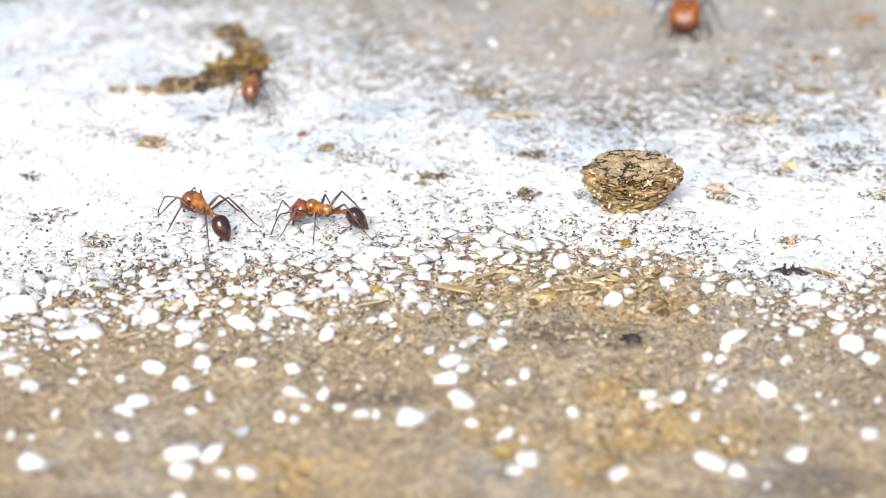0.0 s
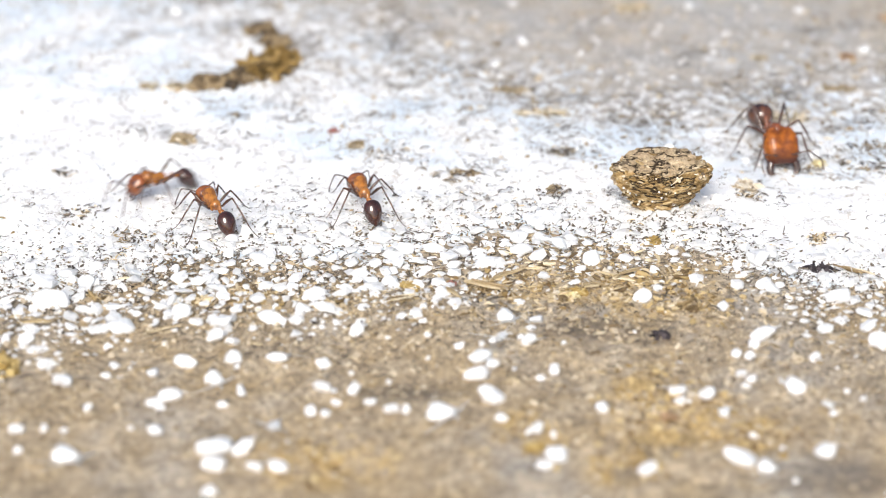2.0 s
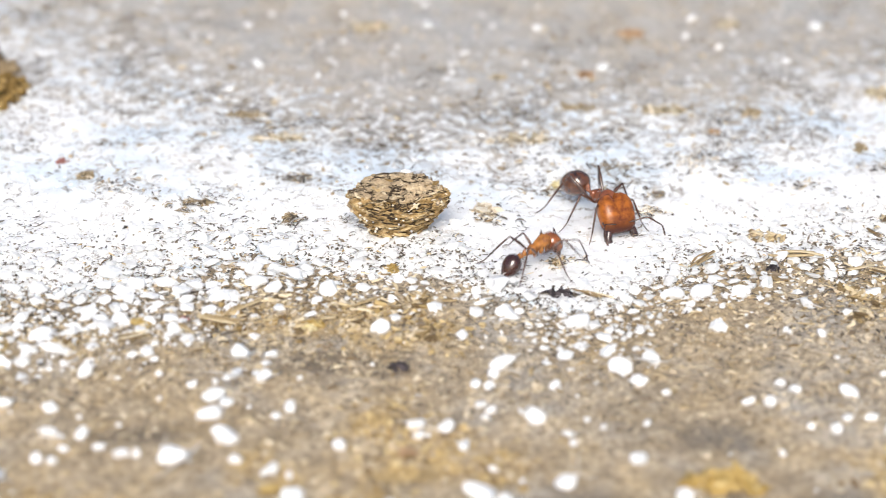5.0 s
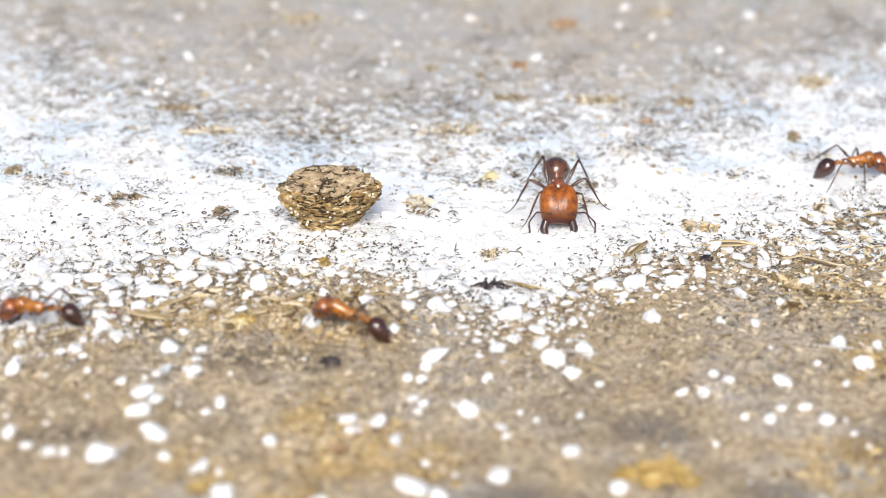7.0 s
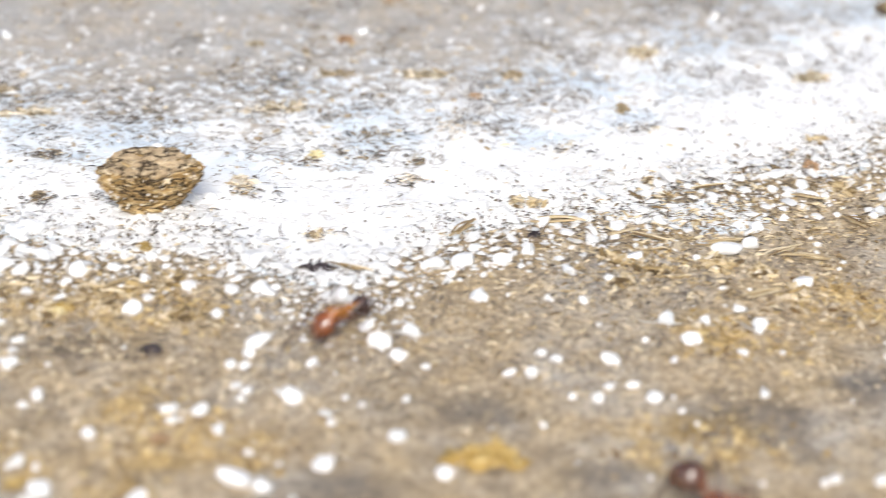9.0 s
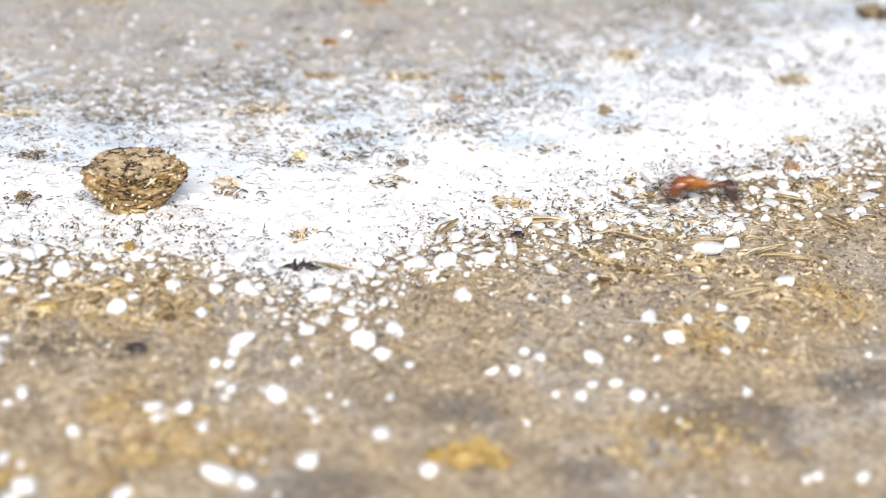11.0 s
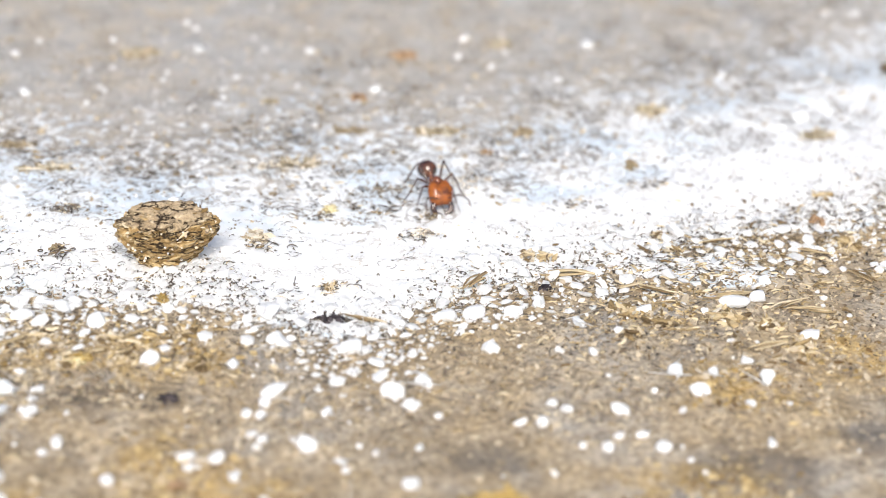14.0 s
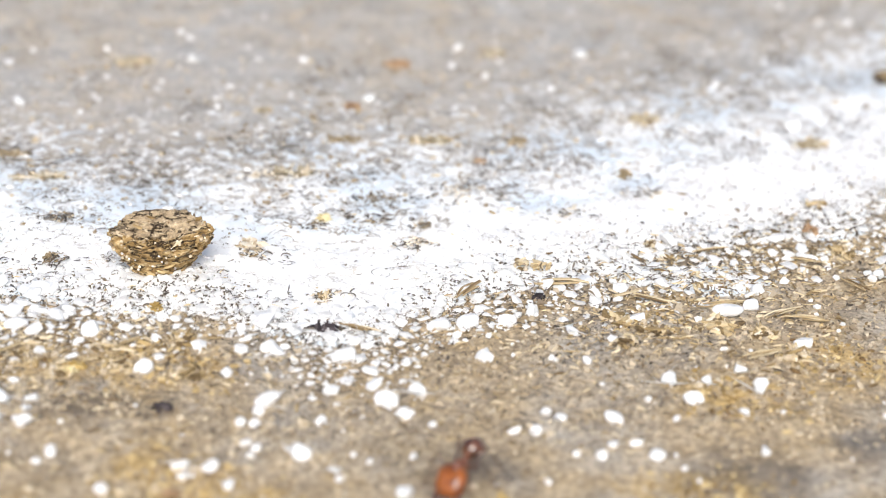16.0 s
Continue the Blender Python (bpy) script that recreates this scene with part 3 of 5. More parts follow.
WAY_C = [
    (0, -6.35, 10.83, -91), (0.2, -6.45, 7.99, -85), (0.3, -6.01, 7.57, -66), (0.5, -4.33, 4.43, -61), (0.7, -3.88, 3.88, -75), (0.8, -4.16, 3.76, -87),
    (1, -4.54, 3.72, -97), (1.2, -5.72, 4.52, -137), (1.5, -6.13, 3.68, -200), (1.8, -7.71, 4.61, -165), (2, -9.59, 3.08, -147), (2.2, -11.47, 1.16, -130),
    (2.3, -11.79, -0.06, -115), (2.5, -12.47, -3.68, -93), (2.7, -10.27, -11.50, -72), (2.8, -7.17, -12.99, -26), (3, -1.59, -13.49, -21), (3.4, 5.06, -14.32, 21),
    (3.7, 7.63, -11.52, 89), (4, 9.24, -5.53, 90), (4.2, 8.93, -1.22, 89), (4.5, 9.57, 1.53, 67), (4.7, 9.56, 2.67, 68), (5.2, 9.36, -1.58, 22),
    (5.6, 12.31, -1.65, 24), (6.2, 18.93, 2.41, 40), (6.8, 22.15, 4.55, 3), (7, 22.19, 4.54, -5), (7.5, 22.80, 4.89, 17), (8, 23.49, 4.27, 9),
    (8.1, 23.03, 3.31, -42), (8.2, 22.44, 2.25, -99), (8.3, 21.65, 0.36, -139), (8.4, 20.25, 0.45, -180), (8.5, 19.61, 0.42, -192), (8.6, 16.49, 0.07, -175),
    (8.7, 15.27, -1.12, -143), (8.8, 12.74, -1.77, -162), (8.9, 11.58, -3.16, -142), (9, 10.07, -5.16, -135), (9.1, 9.10, -6.23, -142), (9.2, 7.24, -7.59, -124),
    (9.5, 3.76, -12.15, -127), (10, -0.11, -19.54, -118), (16, -1.01, -17.98, -116),
]
WAY_D = [
    (0, 8.79, 17.78, -99), (0.2, 7.65, 14.43, -110), (0.5, 6.76, 13.09, -133), (0.8, 6.84, 13.00, -117), (1, 7.67, 11.70, -75), (1.2, 8.55, 11.63, -42),
    (1.5, 8.84, 10.79, -56), (1.7, 8.94, 9.71, -80), (1.8, 8.86, 8.24, -96), (2, 9.42, 6.21, -78), (2.2, 9.67, 5.68, -72), (2.3, 10.02, 4.65, -53),
    (2.5, 10.99, 3.50, -69), (2.7, 11.31, 3.14, -46), (3, 11.61, 3.07, -49), (3.2, 11.30, 2.82, -39), (3.5, 11.57, 2.73, -42), (3.7, 11.58, 2.93, -44),
    (4, 11.90, 2.75, -55), (4.2, 11.83, 2.74, -56), (4.5, 11.90, 2.72, -65), (4.7, 11.72, 2.99, -59), (5.5, 11.80, 2.92, -72), (6.8, 12.45, 3.19, -103),
    (7, 12.51, 2.96, -97), (7.2, 12.65, 2.58, -83), (7.5, 13.19, 2.12, -75), (7.8, 13.29, 1.29, -71), (8, 14.53, -0.45, -38), (8.2, 15.25, -4.83, -72),
    (8.3, 15.83, -5.34, -55), (8.4, 15.74, -7.56, -102), (8.5, 15.87, -8.96, -95), (8.6, 16.65, -10.48, -67), (8.7, 17.32, -11.46, -36), (8.8, 17.72, -12.73, -50),
    (8.9, 17.96, -13.62, -70), (9, 17.26, -15.21, -72), (9.3, 16.75, -20.29, -80), (16, 15.33, -22.30, -78),
]
WAY_G1 = [
    (0, 8.93, -22.86, 161), (5, 13.51, -22.19, 157), (5.8, 9.44, -15.20, 141), (6.3, 4.82, -8.04, 147), (6.8, -0.59, -3.15, 178), (7, -2.62, -3.05, 178),
    (7.2, -4.26, -3.05, 173), (7.6, -10.34, -3.09, 176), (16, -6.83, -1.22, 174),
]
WAY_G2 = [
    (0, 13.89, -21.04, 158), (5.2, 18.88, -20.69, 154), (6.2, 13.14, -11.91, 138), (6.5, 10.83, -8.47, 161), (6.8, 7.97, -6.15, 188), (7, 5.67, -3.91, 147),
    (7.2, 5.42, -2.27, 123), (7.3, 4.67, -0.44, 122), (7.5, 1.88, 0.75, 156), (7.7, -1.66, 0.44, 159), (7.9, -5.75, 0.58, 167), (16, -8.80, 3.07, 174),
]
WAY_J = [
    (0, 39.04, 2.43, -180), (9.5, 54.95, -2.99, -187), (10.6, 31.79, 0.38, -186), (11.3, 16.29, 1.06, -177), (11.5, 13.09, 0.07, -190), (11.8, 11.19, 0.04, -194),
    (12, 9.59, -0.86, -210), (12.2, 6.91, 0.18, -226), (12.3, 5.88, 1.12, -210), (12.5, 5.50, 1.36, -213), (12.8, 5.63, 2.73, -206), (12.9, 6.01, 2.01, -210),
    (13, 7.43, 0.57, -211), (13.1, 8.37, -1.71, -146), (13.2, 8.68, -2.76, -95), (13.3, 8.74, -3.69, -100), (13.4, 8.78, -6.35, -89), (13.5, 9.23, -8.17, -98),
    (13.7, 8.08, -9.78, -101), (13.9, 7.58, -12.43, -99), (14.5, 7.25, -19.22, -98), (16, 7.34, -19.08, -98),
]
WAY_K = [
    (0, 53.96, 49.07, -168), (10, 49.87, 25.90, -192), (10.8, 35.91, 19.39, -178), (11.5, 29.03, 15.47, -179), (12, 26.71, 14.41, -197), (12.2, 26.71, 14.50, -204),
    (12.5, 24.67, 13.80, -179), (12.7, 24.05, 14.60, -152), (12.9, 22.26, 11.17, -149), (13, 21.39, 10.21, -162), (13.1, 19.25, 8.60, -167), (13.2, 17.35, 8.20, -180),
    (13.3, 15.47, 7.81, -183), (13.4, 13.55, 6.66, -166), (13.5, 13.24, 6.17, -134), (13.6, 13.56, 6.18, -105), (13.8, 13.73, 5.83, -102), (14, 14.20, 5.90, -84),
    (14.2, 14.54, 5.36, -71), (14.5, 14.46, 4.55, -73), (14.6, 14.15, 4.29, -91), (14.8, 14.11, 4.26, -97), (15, 13.85, 3.25, -111), (15.2, 13.78, 2.70, -102),
    (15.3, 13.68, 2.10, -99), (15.4, 14.24, 0.98, -71), (15.5, 14.87, -0.53, -70), (15.6, 14.59, -2.76, -94), (15.7, 14.44, -4.39, -102), (15.8, 13.84, -6.82, -108),
    (16, 12.13, -10.30, -122),
]

WORKER = build_ant(False, 1.08)
tagged(WORKER, "small amber worker ant with a dark brown gaster", "ant", "worker ants")
workers = [WORKER] + [copy_thing(WORKER, Matrix.Identity(4)) for _ in range(5)]
soldier = build_ant(True, 1.30)
tagged(soldier, "large rust-red soldier ant with a huge head", "ant", "soldier ants")
small_soldier = build_ant(True, 0.95, 0.92, DARK_HEAD, 48, -8)
tagged(small_soldier, "smaller rust-red soldier ant with dark jaws", "ant", "soldier ants")


def along(way, t):
    ts = [r[0] for r in way]
    return [float(np.interp(t, ts, [r[c] for r in way])) for c in (1, 2, 3)]


def motions():
    for ant, way, stride in (
        (workers[0], WAY_A, 1.7), (workers[1], WAY_B, 1.7), (workers[2], WAY_C, 1.7), (workers[3], WAY_G1, 1.7),
        (workers[4], WAY_G2, 1.7), (workers[5], WAY_J, 1.7), (soldier, WAY_D, 2.4), (small_soldier, WAY_K, 1.6),
    ):
        walk(ant, [(t, pose(x * MM, y * MM, max(0.0, height_at(x, y)) * MM, 0, 0, a)) for t, x, y, a in way])
        # the legs step as far as the ant goes: two tripods in turn
        times, phases, phase = [0.0], [0.0], 0.0
        last = along(way, 0.0)
        for k in range(1, 161):
            now = along(way, k / 10)
            gone = math.hypot(now[0] - last[0], now[1] - last[1]) + abs(now[2] - last[2]) * 0.008
            phase += min(gone / stride, 0.3)
            last = now
            if gone > 0.02 or k == 160:
                times.append(k / 10)
                phases.append(phase)
        legs = [o for o in ant.children if o.name.startswith("leg")]
        for i, leg in enumerate(legs):
            side = 1 if i % 2 == 0 else -1
            tripod = 0.0 if (i // 2 + i % 2) % 2 == 0 else 0.5
            rows = []
            for t, ph in zip(times, phases):
                w = 2 * math.pi * (ph + tripod + 0.04 * i)
                rows.append((t, pose(*leg.location, side * 7 * max(0.0, math.cos(w)), 0, side * 15 * math.sin(w))))
            walk(leg, rows)
    head_turns(soldier, [(0, 0), (2.6, 0), (3.6, 0), (4.3, -13), (5, -10), (6.8, 0), (7.5, 8), (8.2, 0), (16, 0)])


def head_turns(ant, turns):
    """The head looks aside on its neck: rows of seconds and degrees."""
    head = [o for o in ant.children if o.name.startswith("head")][0]
    rest = head.matrix_basis.copy()
    neck = Matrix.Translation(rest.translation)
    walk(head, [(t, neck @ pose(0, 0, 0, 0, 0, a) @ neck.inverted() @ rest) for t, a in turns])


# ---- things on the ground ----
def laid(x, y, lift=0.0, turn=0.0, rx=0.0, ry=0.0):
    return pose(x * MM, y * MM, (height_at(x, y) + lift) * MM, rx, ry, turn)


def crumb_material():
    """Dry layered bark-like matter: ochre and tan layers, greyer towards the top, crevice shade painted as dark lines.
    """
    m, n, l, b = material("layered_crumb", 0.8, 0.3)
    grain = noise_of(n, l, 3.2, 6, 0.68, (1.0, 1.0, 2.6)).outputs["Fac"]
    ochre = ramp(n, l, grain, [(0.30, (0.10, 0.055, 0.018)), (0.45, (0.31, 0.20, 0.08)), (0.56, (0.46, 0.33, 0.16)), (0.70, (0.80, 0.69, 0.46))])
    grey = ramp(n, l, grain, [(0.26, (0.11, 0.08, 0.05)), (0.42, (0.34, 0.26, 0.165)), (0.56, (0.47, 0.37, 0.24)), (0.76, (0.74, 0.64, 0.46))])
    place = n.new("ShaderNodeSeparateXYZ")
    l.new(n.new("ShaderNodeTexCoord").outputs["Object"], place.inputs[0])
    tall = maths(n, l, "ADD", maths(n, l, "MULTIPLY", place.outputs["Z"], 1 / (1.6 * MM)), maths(n, l, "MULTIPLY", noise_of(n, l, 1.2, 3).outputs["Fac"], 0.5))
    skin = mixed(n, l, ramp(n, l, tall, [(0.95, (0, 0, 0)), (1.12, (1, 1, 1))]), ochre, grey)
    # the shade of crevices between the layers, put into the colour
    dark_line = maths(n, l, "ABSOLUTE", maths(n, l, "SUBTRACT", noise_of(n, l, 1.25, 4, 0.55, (1.0, 1.0, 3.2)).outputs["Fac"], 0.5), 0.0)
    skin = mixed(n, l, ramp(n, l, dark_line, [(0.010, (1, 1, 1)), (0.034, (0, 0, 0))]), skin, (0.035, 0.022, 0.012))
    l.new(skin, b.inputs["Base Color"])
    bumped(n, l, b, mixed(n, l, 0.5, grain, ramp(n, l, dark_line, [(0.0, (0, 0, 0)), (0.06, (1, 1, 1))])), 1.0, 0.08)
    return m


def build_crumb():
    """The flaky crumb of dry matter: a broad flat top, narrower at its foot, of thin layers."""
    rng = np.random.default_rng(11)
    crumb = new("dry_crumb")
    girth = ([0, 0.12, 0.30, 0.50, 0.72, 0.95, 1.10, 1.22, 1.34, 1.45, 1.54], [0.50, 0.58, 0.69, 0.82, 0.96, 1.03, 0.99, 0.90, 0.76, 0.60, 0.0])
    a = np.linspace(0, 2 * np.pi, 200, endpoint=False)
    skins = []
    levels = np.concatenate([np.linspace(0, 1.36, 84), 1.54 - 0.18 * np.linspace(1, 0.0, 22) ** 2])
    for z in levels:
        r = float(np.interp(z, *girth)) if z < 1.36 else 0.73 * math.sqrt(max(0.0, (1.54 - z) / 0.18)) + 0.01
        ring = []
        for b in a:
            p = Vector((1.34 * r * math.cos(b), 0.92 * r * math.sin(b), z))
            # layers that warp and break off in steps, lumps, and a fine crust
            warp = noise.noise(p * 1.3) * 0.32
            q = Vector((math.cos(b) * 1.9, math.sin(b) * 1.9, (z + warp) * 7.0))
            layer = 1 - 2 * abs(noise.noise(q))
            split = max(0.0, 0.16 - abs(noise.noise(q * 0.8 + Vector((3, 8, 2))))) / 0.16
            lump = noise.noise(p * 2.0 + Vector((7, 3, 1)))
            crust = noise.noise(p * 11.0) + 0.7 * noise.noise(p * 23.0)
            g = 1 + 0.06 * layer + 0.09 * lump + 0.04 * crust - 0.11 * split
            ring.append((p.x * g, p.y * g, p.z + (0.06 * lump + 0.05 * crust + 0.02 * layer) * min(1.0, z * 3)))
        skins.append(np.array(ring))
    v, f = rings_mesh(skins)
    part("core", solid("core", v, f, crumb_material()), crumb)
    # thin flakes that lie in the layers: grey above, golden below, some cream
    kinds = {}
    for tone, mat in enumerate((GREY_FLAKE, FLAKE, CREAM_FLAKE)):
        for k in range(6):
            kinds[tone, k] = solid("flake", ICO * (1 + rng.uniform(-0.45, 0.45, ICO.shape)) * (0.26, 0.13, 0.04), ICO_FACES, mat)
    for k in range(280):
        b = rng.uniform(0, 2 * np.pi) if k % 4 == 0 else rng.uniform(np.pi, 2 * np.pi)
        z = rng.uniform(0.04, 1.30)
        r = float(np.interp(z, *girth)) * float(rng.uniform(0.93, 1.04))
        if k % 3 == 0:
            r = math.sqrt(rng.uniform(0.0, 0.9))
            z = float(np.interp(r, [0, 0.5, 0.8, 0.95], [1.53, 1.47, 1.35, 1.15])) + float(rng.uniform(-0.03, 0.03))
        tone = 2 if rng.uniform() < 0.10 else int(rng.uniform() > np.interp(z, [0.4, 0.9, 1.3], [0.25, 0.5, 0.9]))
        fl = part("flake", kinds[tone, k % 6], crumb)
        s = float(np.clip(rng.lognormal(-1.3, 0.45), 0.16, 0.6)) * (0.6 if tone == 2 else 1.0)
        fl.matrix_basis = pose(1.34 * r * math.cos(b) * MM, 0.92 * r * math.sin(b) * MM, z * MM, float(rng.normal(0, 16)), float(rng.normal(0, 14)), math.degrees(b) + 90 + float(rng.normal(0, 25))) @ Matrix.Diagonal((s * 1.2, s * float(rng.uniform(0.7, 1.2)), s * float(rng.uniform(0.8, 1.8)), 1))
    speck = []
    for k in range(4):
        v = ICO * (1 + rng.uniform(-0.35, 0.35, ICO.shape)) * (0.06, 0.05, 0.045)
        speck.append(solid("salt_speck", v, ICO_FACES, SALT if k == 0 else CREAM_FLAKE))
    for k in range(46):
        b, z = rng.uniform(np.pi, 2 * np.pi), rng.uniform(0.05, 1.2)
        r = 1.05 * float(np.interp(z, *girth))
        s = float(rng.uniform(0.3, 0.95))
        part("salt_speck", speck[k % 4], crumb, "pale speck").matrix_basis = pose(1.36 * r * math.cos(b) * MM, 0.94 * r * math.sin(b) * MM, z * MM, 0, 0, k * 40) @ Matrix.Diagonal((s, s, s, 1))
    part("salt_speck", solid("salt_speck", ICO * (0.17, 0.12, 0.12), ICO_FACES, SALT), crumb, "larger white salt grain").matrix_basis = pose(0.25 * MM, 0.40 * MM, 1.5 * MM)
    crumb.matrix_basis = laid(5.62, 2.35, -0.07) @ Matrix.Diagonal((1.05, 1.0, 1.19, 1))
    return tagged(crumb, "rough brown flaky crumb of dry matter lying in salt", "crumb")


build_crumb()

# the single large grains that lie apart: x, y, width in millimetres
GRAINS_0 = [
    (-11.81, -3.66, 1.13), (-11.53, -10.48, 0.44), (-11.31, -7.17, 0.58), (-10.76, -8.08, 0.57), (-10.09, -5.16, 0.44), (-10.02, -11.73, 0.83), (-9.90, -9.36, 0.35), (-9.67, -7.69, 0.30),
    (-9.58, -5.14, 0.78), (-9.53, -7.11, 0.33), (-8.47, -7.48, 0.36), (-8.20, -9.13, 0.47), (-8.08, -4.20, 0.60), (-7.84, -8.78, 0.67), (-7.65, -6.99, 0.64), (-7.00, -5.58, 0.56),
    (-6.92, -4.82, 0.72), (-6.74, -7.89, 0.60), (-6.51, -5.91, 0.52), (-6.45, -9.13, 0.32), (-6.42, -11.24, 1.07), (-6.41, -12.02, 0.70), (-6.39, -6.88, 0.52), (-6.39, -13.19, 0.50),
    (-6.02, -8.45, 0.41), (-5.71, -11.34, 0.68), (-5.51, -4.69, 0.78), (-5.36, -12.18, 0.42), (-5.20, -6.93, 0.64), (-4.99, -10.21, 0.49), (-4.78, -12.16, 0.59), (-4.07, -4.12, 0.66),
]

GRAINS_1 = [
    (-3.94, -7.14, 0.42), (-3.92, -8.47, 0.53), (-3.77, -9.56, 0.29), (-3.53, -9.06, 0.29), (-3.20, -5.31, 0.59), (-3.10, -8.49, 0.44), (-2.64, -9.08, 0.35), (-2.07, -9.52, 0.41),
    (-0.81, -3.08, 0.54), (-0.77, -9.72, 0.87), (-0.36, -6.05, 0.34), (0.09, -7.65, 0.75), (0.20, -6.70, 0.67), (0.45, -8.83, 0.82), (0.51, -7.01, 0.45), (0.82, -5.60, 0.52),
    (0.95, -4.42, 0.59), (1.41, -0.48, 0.73), (1.53, -10.46, 0.57), (1.53, -5.86, 0.49), (1.58, -5.04, 0.31), (1.75, -4.58, 0.44), (1.77, -12.08, 0.50), (1.77, 15.91, 0.48),
    (2.09, -11.53, 0.62), (2.20, -7.33, 0.51), (3.46, -1.05, 0.62), (4.26, -12.00, 0.56), (4.75, -3.26, 0.57), (5.22, -2.69, 0.42), (5.32, -8.77, 0.41), (5.33, -8.36, 0.53),
]

GRAINS_2 = [
    (6.08, -8.50, 0.53), (6.43, -9.31, 0.42), (6.61, -11.64, 0.94), (6.96, -3.74, 0.44), (7.06, -6.46, 0.37), (7.09, -7.51, 0.36), (7.15, -8.05, 0.27), (7.25, -11.98, 0.51),
    (7.41, -6.51, 0.34), (7.87, -5.54, 0.78), (8.06, 19.44, 0.50), (8.40, -8.22, 0.63), (8.75, -11.32, 0.60), (9.13, -9.14, 0.35), (9.15, -6.61, 0.43), (9.22, -9.48, 0.29),
    (9.63, -5.04, 0.47), (10.19, -3.33, 0.80), (10.72, -10.43, 0.49), (10.77, -4.90, 0.50), (11.00, -5.74, 0.72), (11.06, -3.67, 0.34), (11.23, -8.70, 0.30), (11.38, -6.51, 0.49),
    (11.56, -12.12, 0.48), (11.95, -5.32, 0.53), (12.01, 18.97, 0.46), (13.15, -1.82, 0.76), (13.81, 15.24, 0.52), (14.00, -1.65, 0.76), (14.08, -3.71, 0.55), (14.09, -7.69, 0.38),
]

GRAINS_3 = [
    (15.15, -1.70, 0.61), (15.42, -7.25, 0.36), (16.01, -1.21, 0.55), (16.05, -9.28, 0.38), (16.47, -8.67, 0.32), (16.79, -2.58, 0.48), (16.81, -7.46, 0.63), (17.07, -8.77, 0.41),
    (17.45, -9.41, 0.49), (17.96, -9.39, 0.20), (18.87, -5.71, 0.56), (18.93, -1.82, 0.55), (19.18, -6.80, 0.58), (19.89, -5.82, 0.37), (20.36, -9.48, 0.47), (20.39, -7.48, 0.33),
    (20.97, -5.26, 0.41), (21.27, -6.30, 0.56), (21.60, -2.00, 0.95), (21.87, -13.82, 0.42), (22.26, 18.64, 0.55), (22.36, -1.69, 0.59), (22.94, -0.73, 0.47), (23.27, -3.86, 0.58),
    (24.10, -8.24, 0.21), (24.65, 1.71, 0.35), (25.10, 1.54, 0.45), (26.08, -0.34, 0.31), (26.67, 0.16, 0.31), (26.96, -0.12, 0.45), (27.95, 11.11, 0.60),
]


# those of them that are cloudy and half clear
CLOUDY = {(18.87, -5.71), (19.89, -5.82), (20.97, -5.26), (0.95, -4.42), (0.82, -5.60), (-0.77, -9.72), (16.79, -2.58), (7.25, -11.98)}


def build_grains():
    rng = np.random.default_rng(4)
    kinds = []
    for k in range(12):
        bm = bmesh.new()
        flat, deep = rng.uniform(0.48, 0.66), rng.uniform(0.72, 0.95)
        for v in rng.normal(0, 1, (int(rng.integers(14, 24)), 3)):
            v = np.sign(v) * np.abs(v / np.linalg.norm(v)) ** 0.72
            bm.verts.new((0.5 * v * (1.0, deep, flat) * rng.uniform(0.88, 1.04)).tolist())
        bmesh.ops.convex_hull(bm, input=bm.verts[:])
        bmesh.ops.delete(bm, geom=[v for v in bm.verts if not v.link_faces], context="VERTS")
        bmesh.ops.bevel(bm, geom=bm.edges[:], offset=0.045, segments=1, affect="EDGES", profile=0.6)
        for v in bm.verts:
            v.co *= MM
        me = bpy.data.meshes.new("salt_grain")
        bm.to_mesh(me)
        bm.free()
        me.materials.append(CLEAR_SALT if k in (2, 5, 8, 10) else SALT)
        kinds.append(me)
    for k, (x, y, w) in enumerate(GRAINS_0 + GRAINS_1 + GRAINS_2 + GRAINS_3):
        clear = k % 12 in (2, 5, 8, 10) or (x, y) in CLOUDY
        g = new("salt_grain", kinds[5 if (x, y) in CLOUDY else k % 12])
        w = float(np.clip(w, 0.2, 1.15)) * 1.08
        squat = min(1.0, 0.62 / w) ** 0.4           # the broad ones are flat and lie lengthwise
        turn = float(rng.uniform(0, 360)) if squat == 1.0 else float(rng.uniform(-25, 25))
        g.matrix_basis = laid(x, y, w * 0.13, turn, float(rng.normal(0, 12)), float(rng.normal(0, 12))) @ Matrix.Diagonal((w, w * squat, w * squat, 1))
        size = "large" if w > 0.7 else "small" if w < 0.4 else "medium"
        tagged(g, f"{size} {'cloudy translucent' if clear else 'white'} salt grain on dusty ground", "salt grain", "salt grains")
    # packed grains along the near rim
    near = np.random.default_rng(15)
    done = 0
    while done < 150:
        x = float(near.uniform(-14.5, 3.0) if done < 105 else near.uniform(8.0, 24.0))
        y = float(np.interp(x, [p[0] for p in LOWER_EDGE], [p[1] for p in LOWER_EDGE]) + near.normal(0.7, 0.9))
        w = float(np.clip(near.lognormal(-0.95, 0.3), 0.25, 0.7))
        done += 1
        k = int(near.integers(12))
        g = new("salt_grain", kinds[k])
        g.matrix_basis = laid(x, y, w * 0.14, float(near.uniform(0, 360)), float(near.normal(0, 12)), float(near.normal(0, 12))) @ Matrix.Diagonal((w * 1.15, w * 1.1, w * 0.85, 1))
        tagged(g, f"{'cloudy translucent' if k in (2, 5, 8, 10) else 'white'} salt grain packed among finer salt", "salt grain", "salt grains")


build_grains()


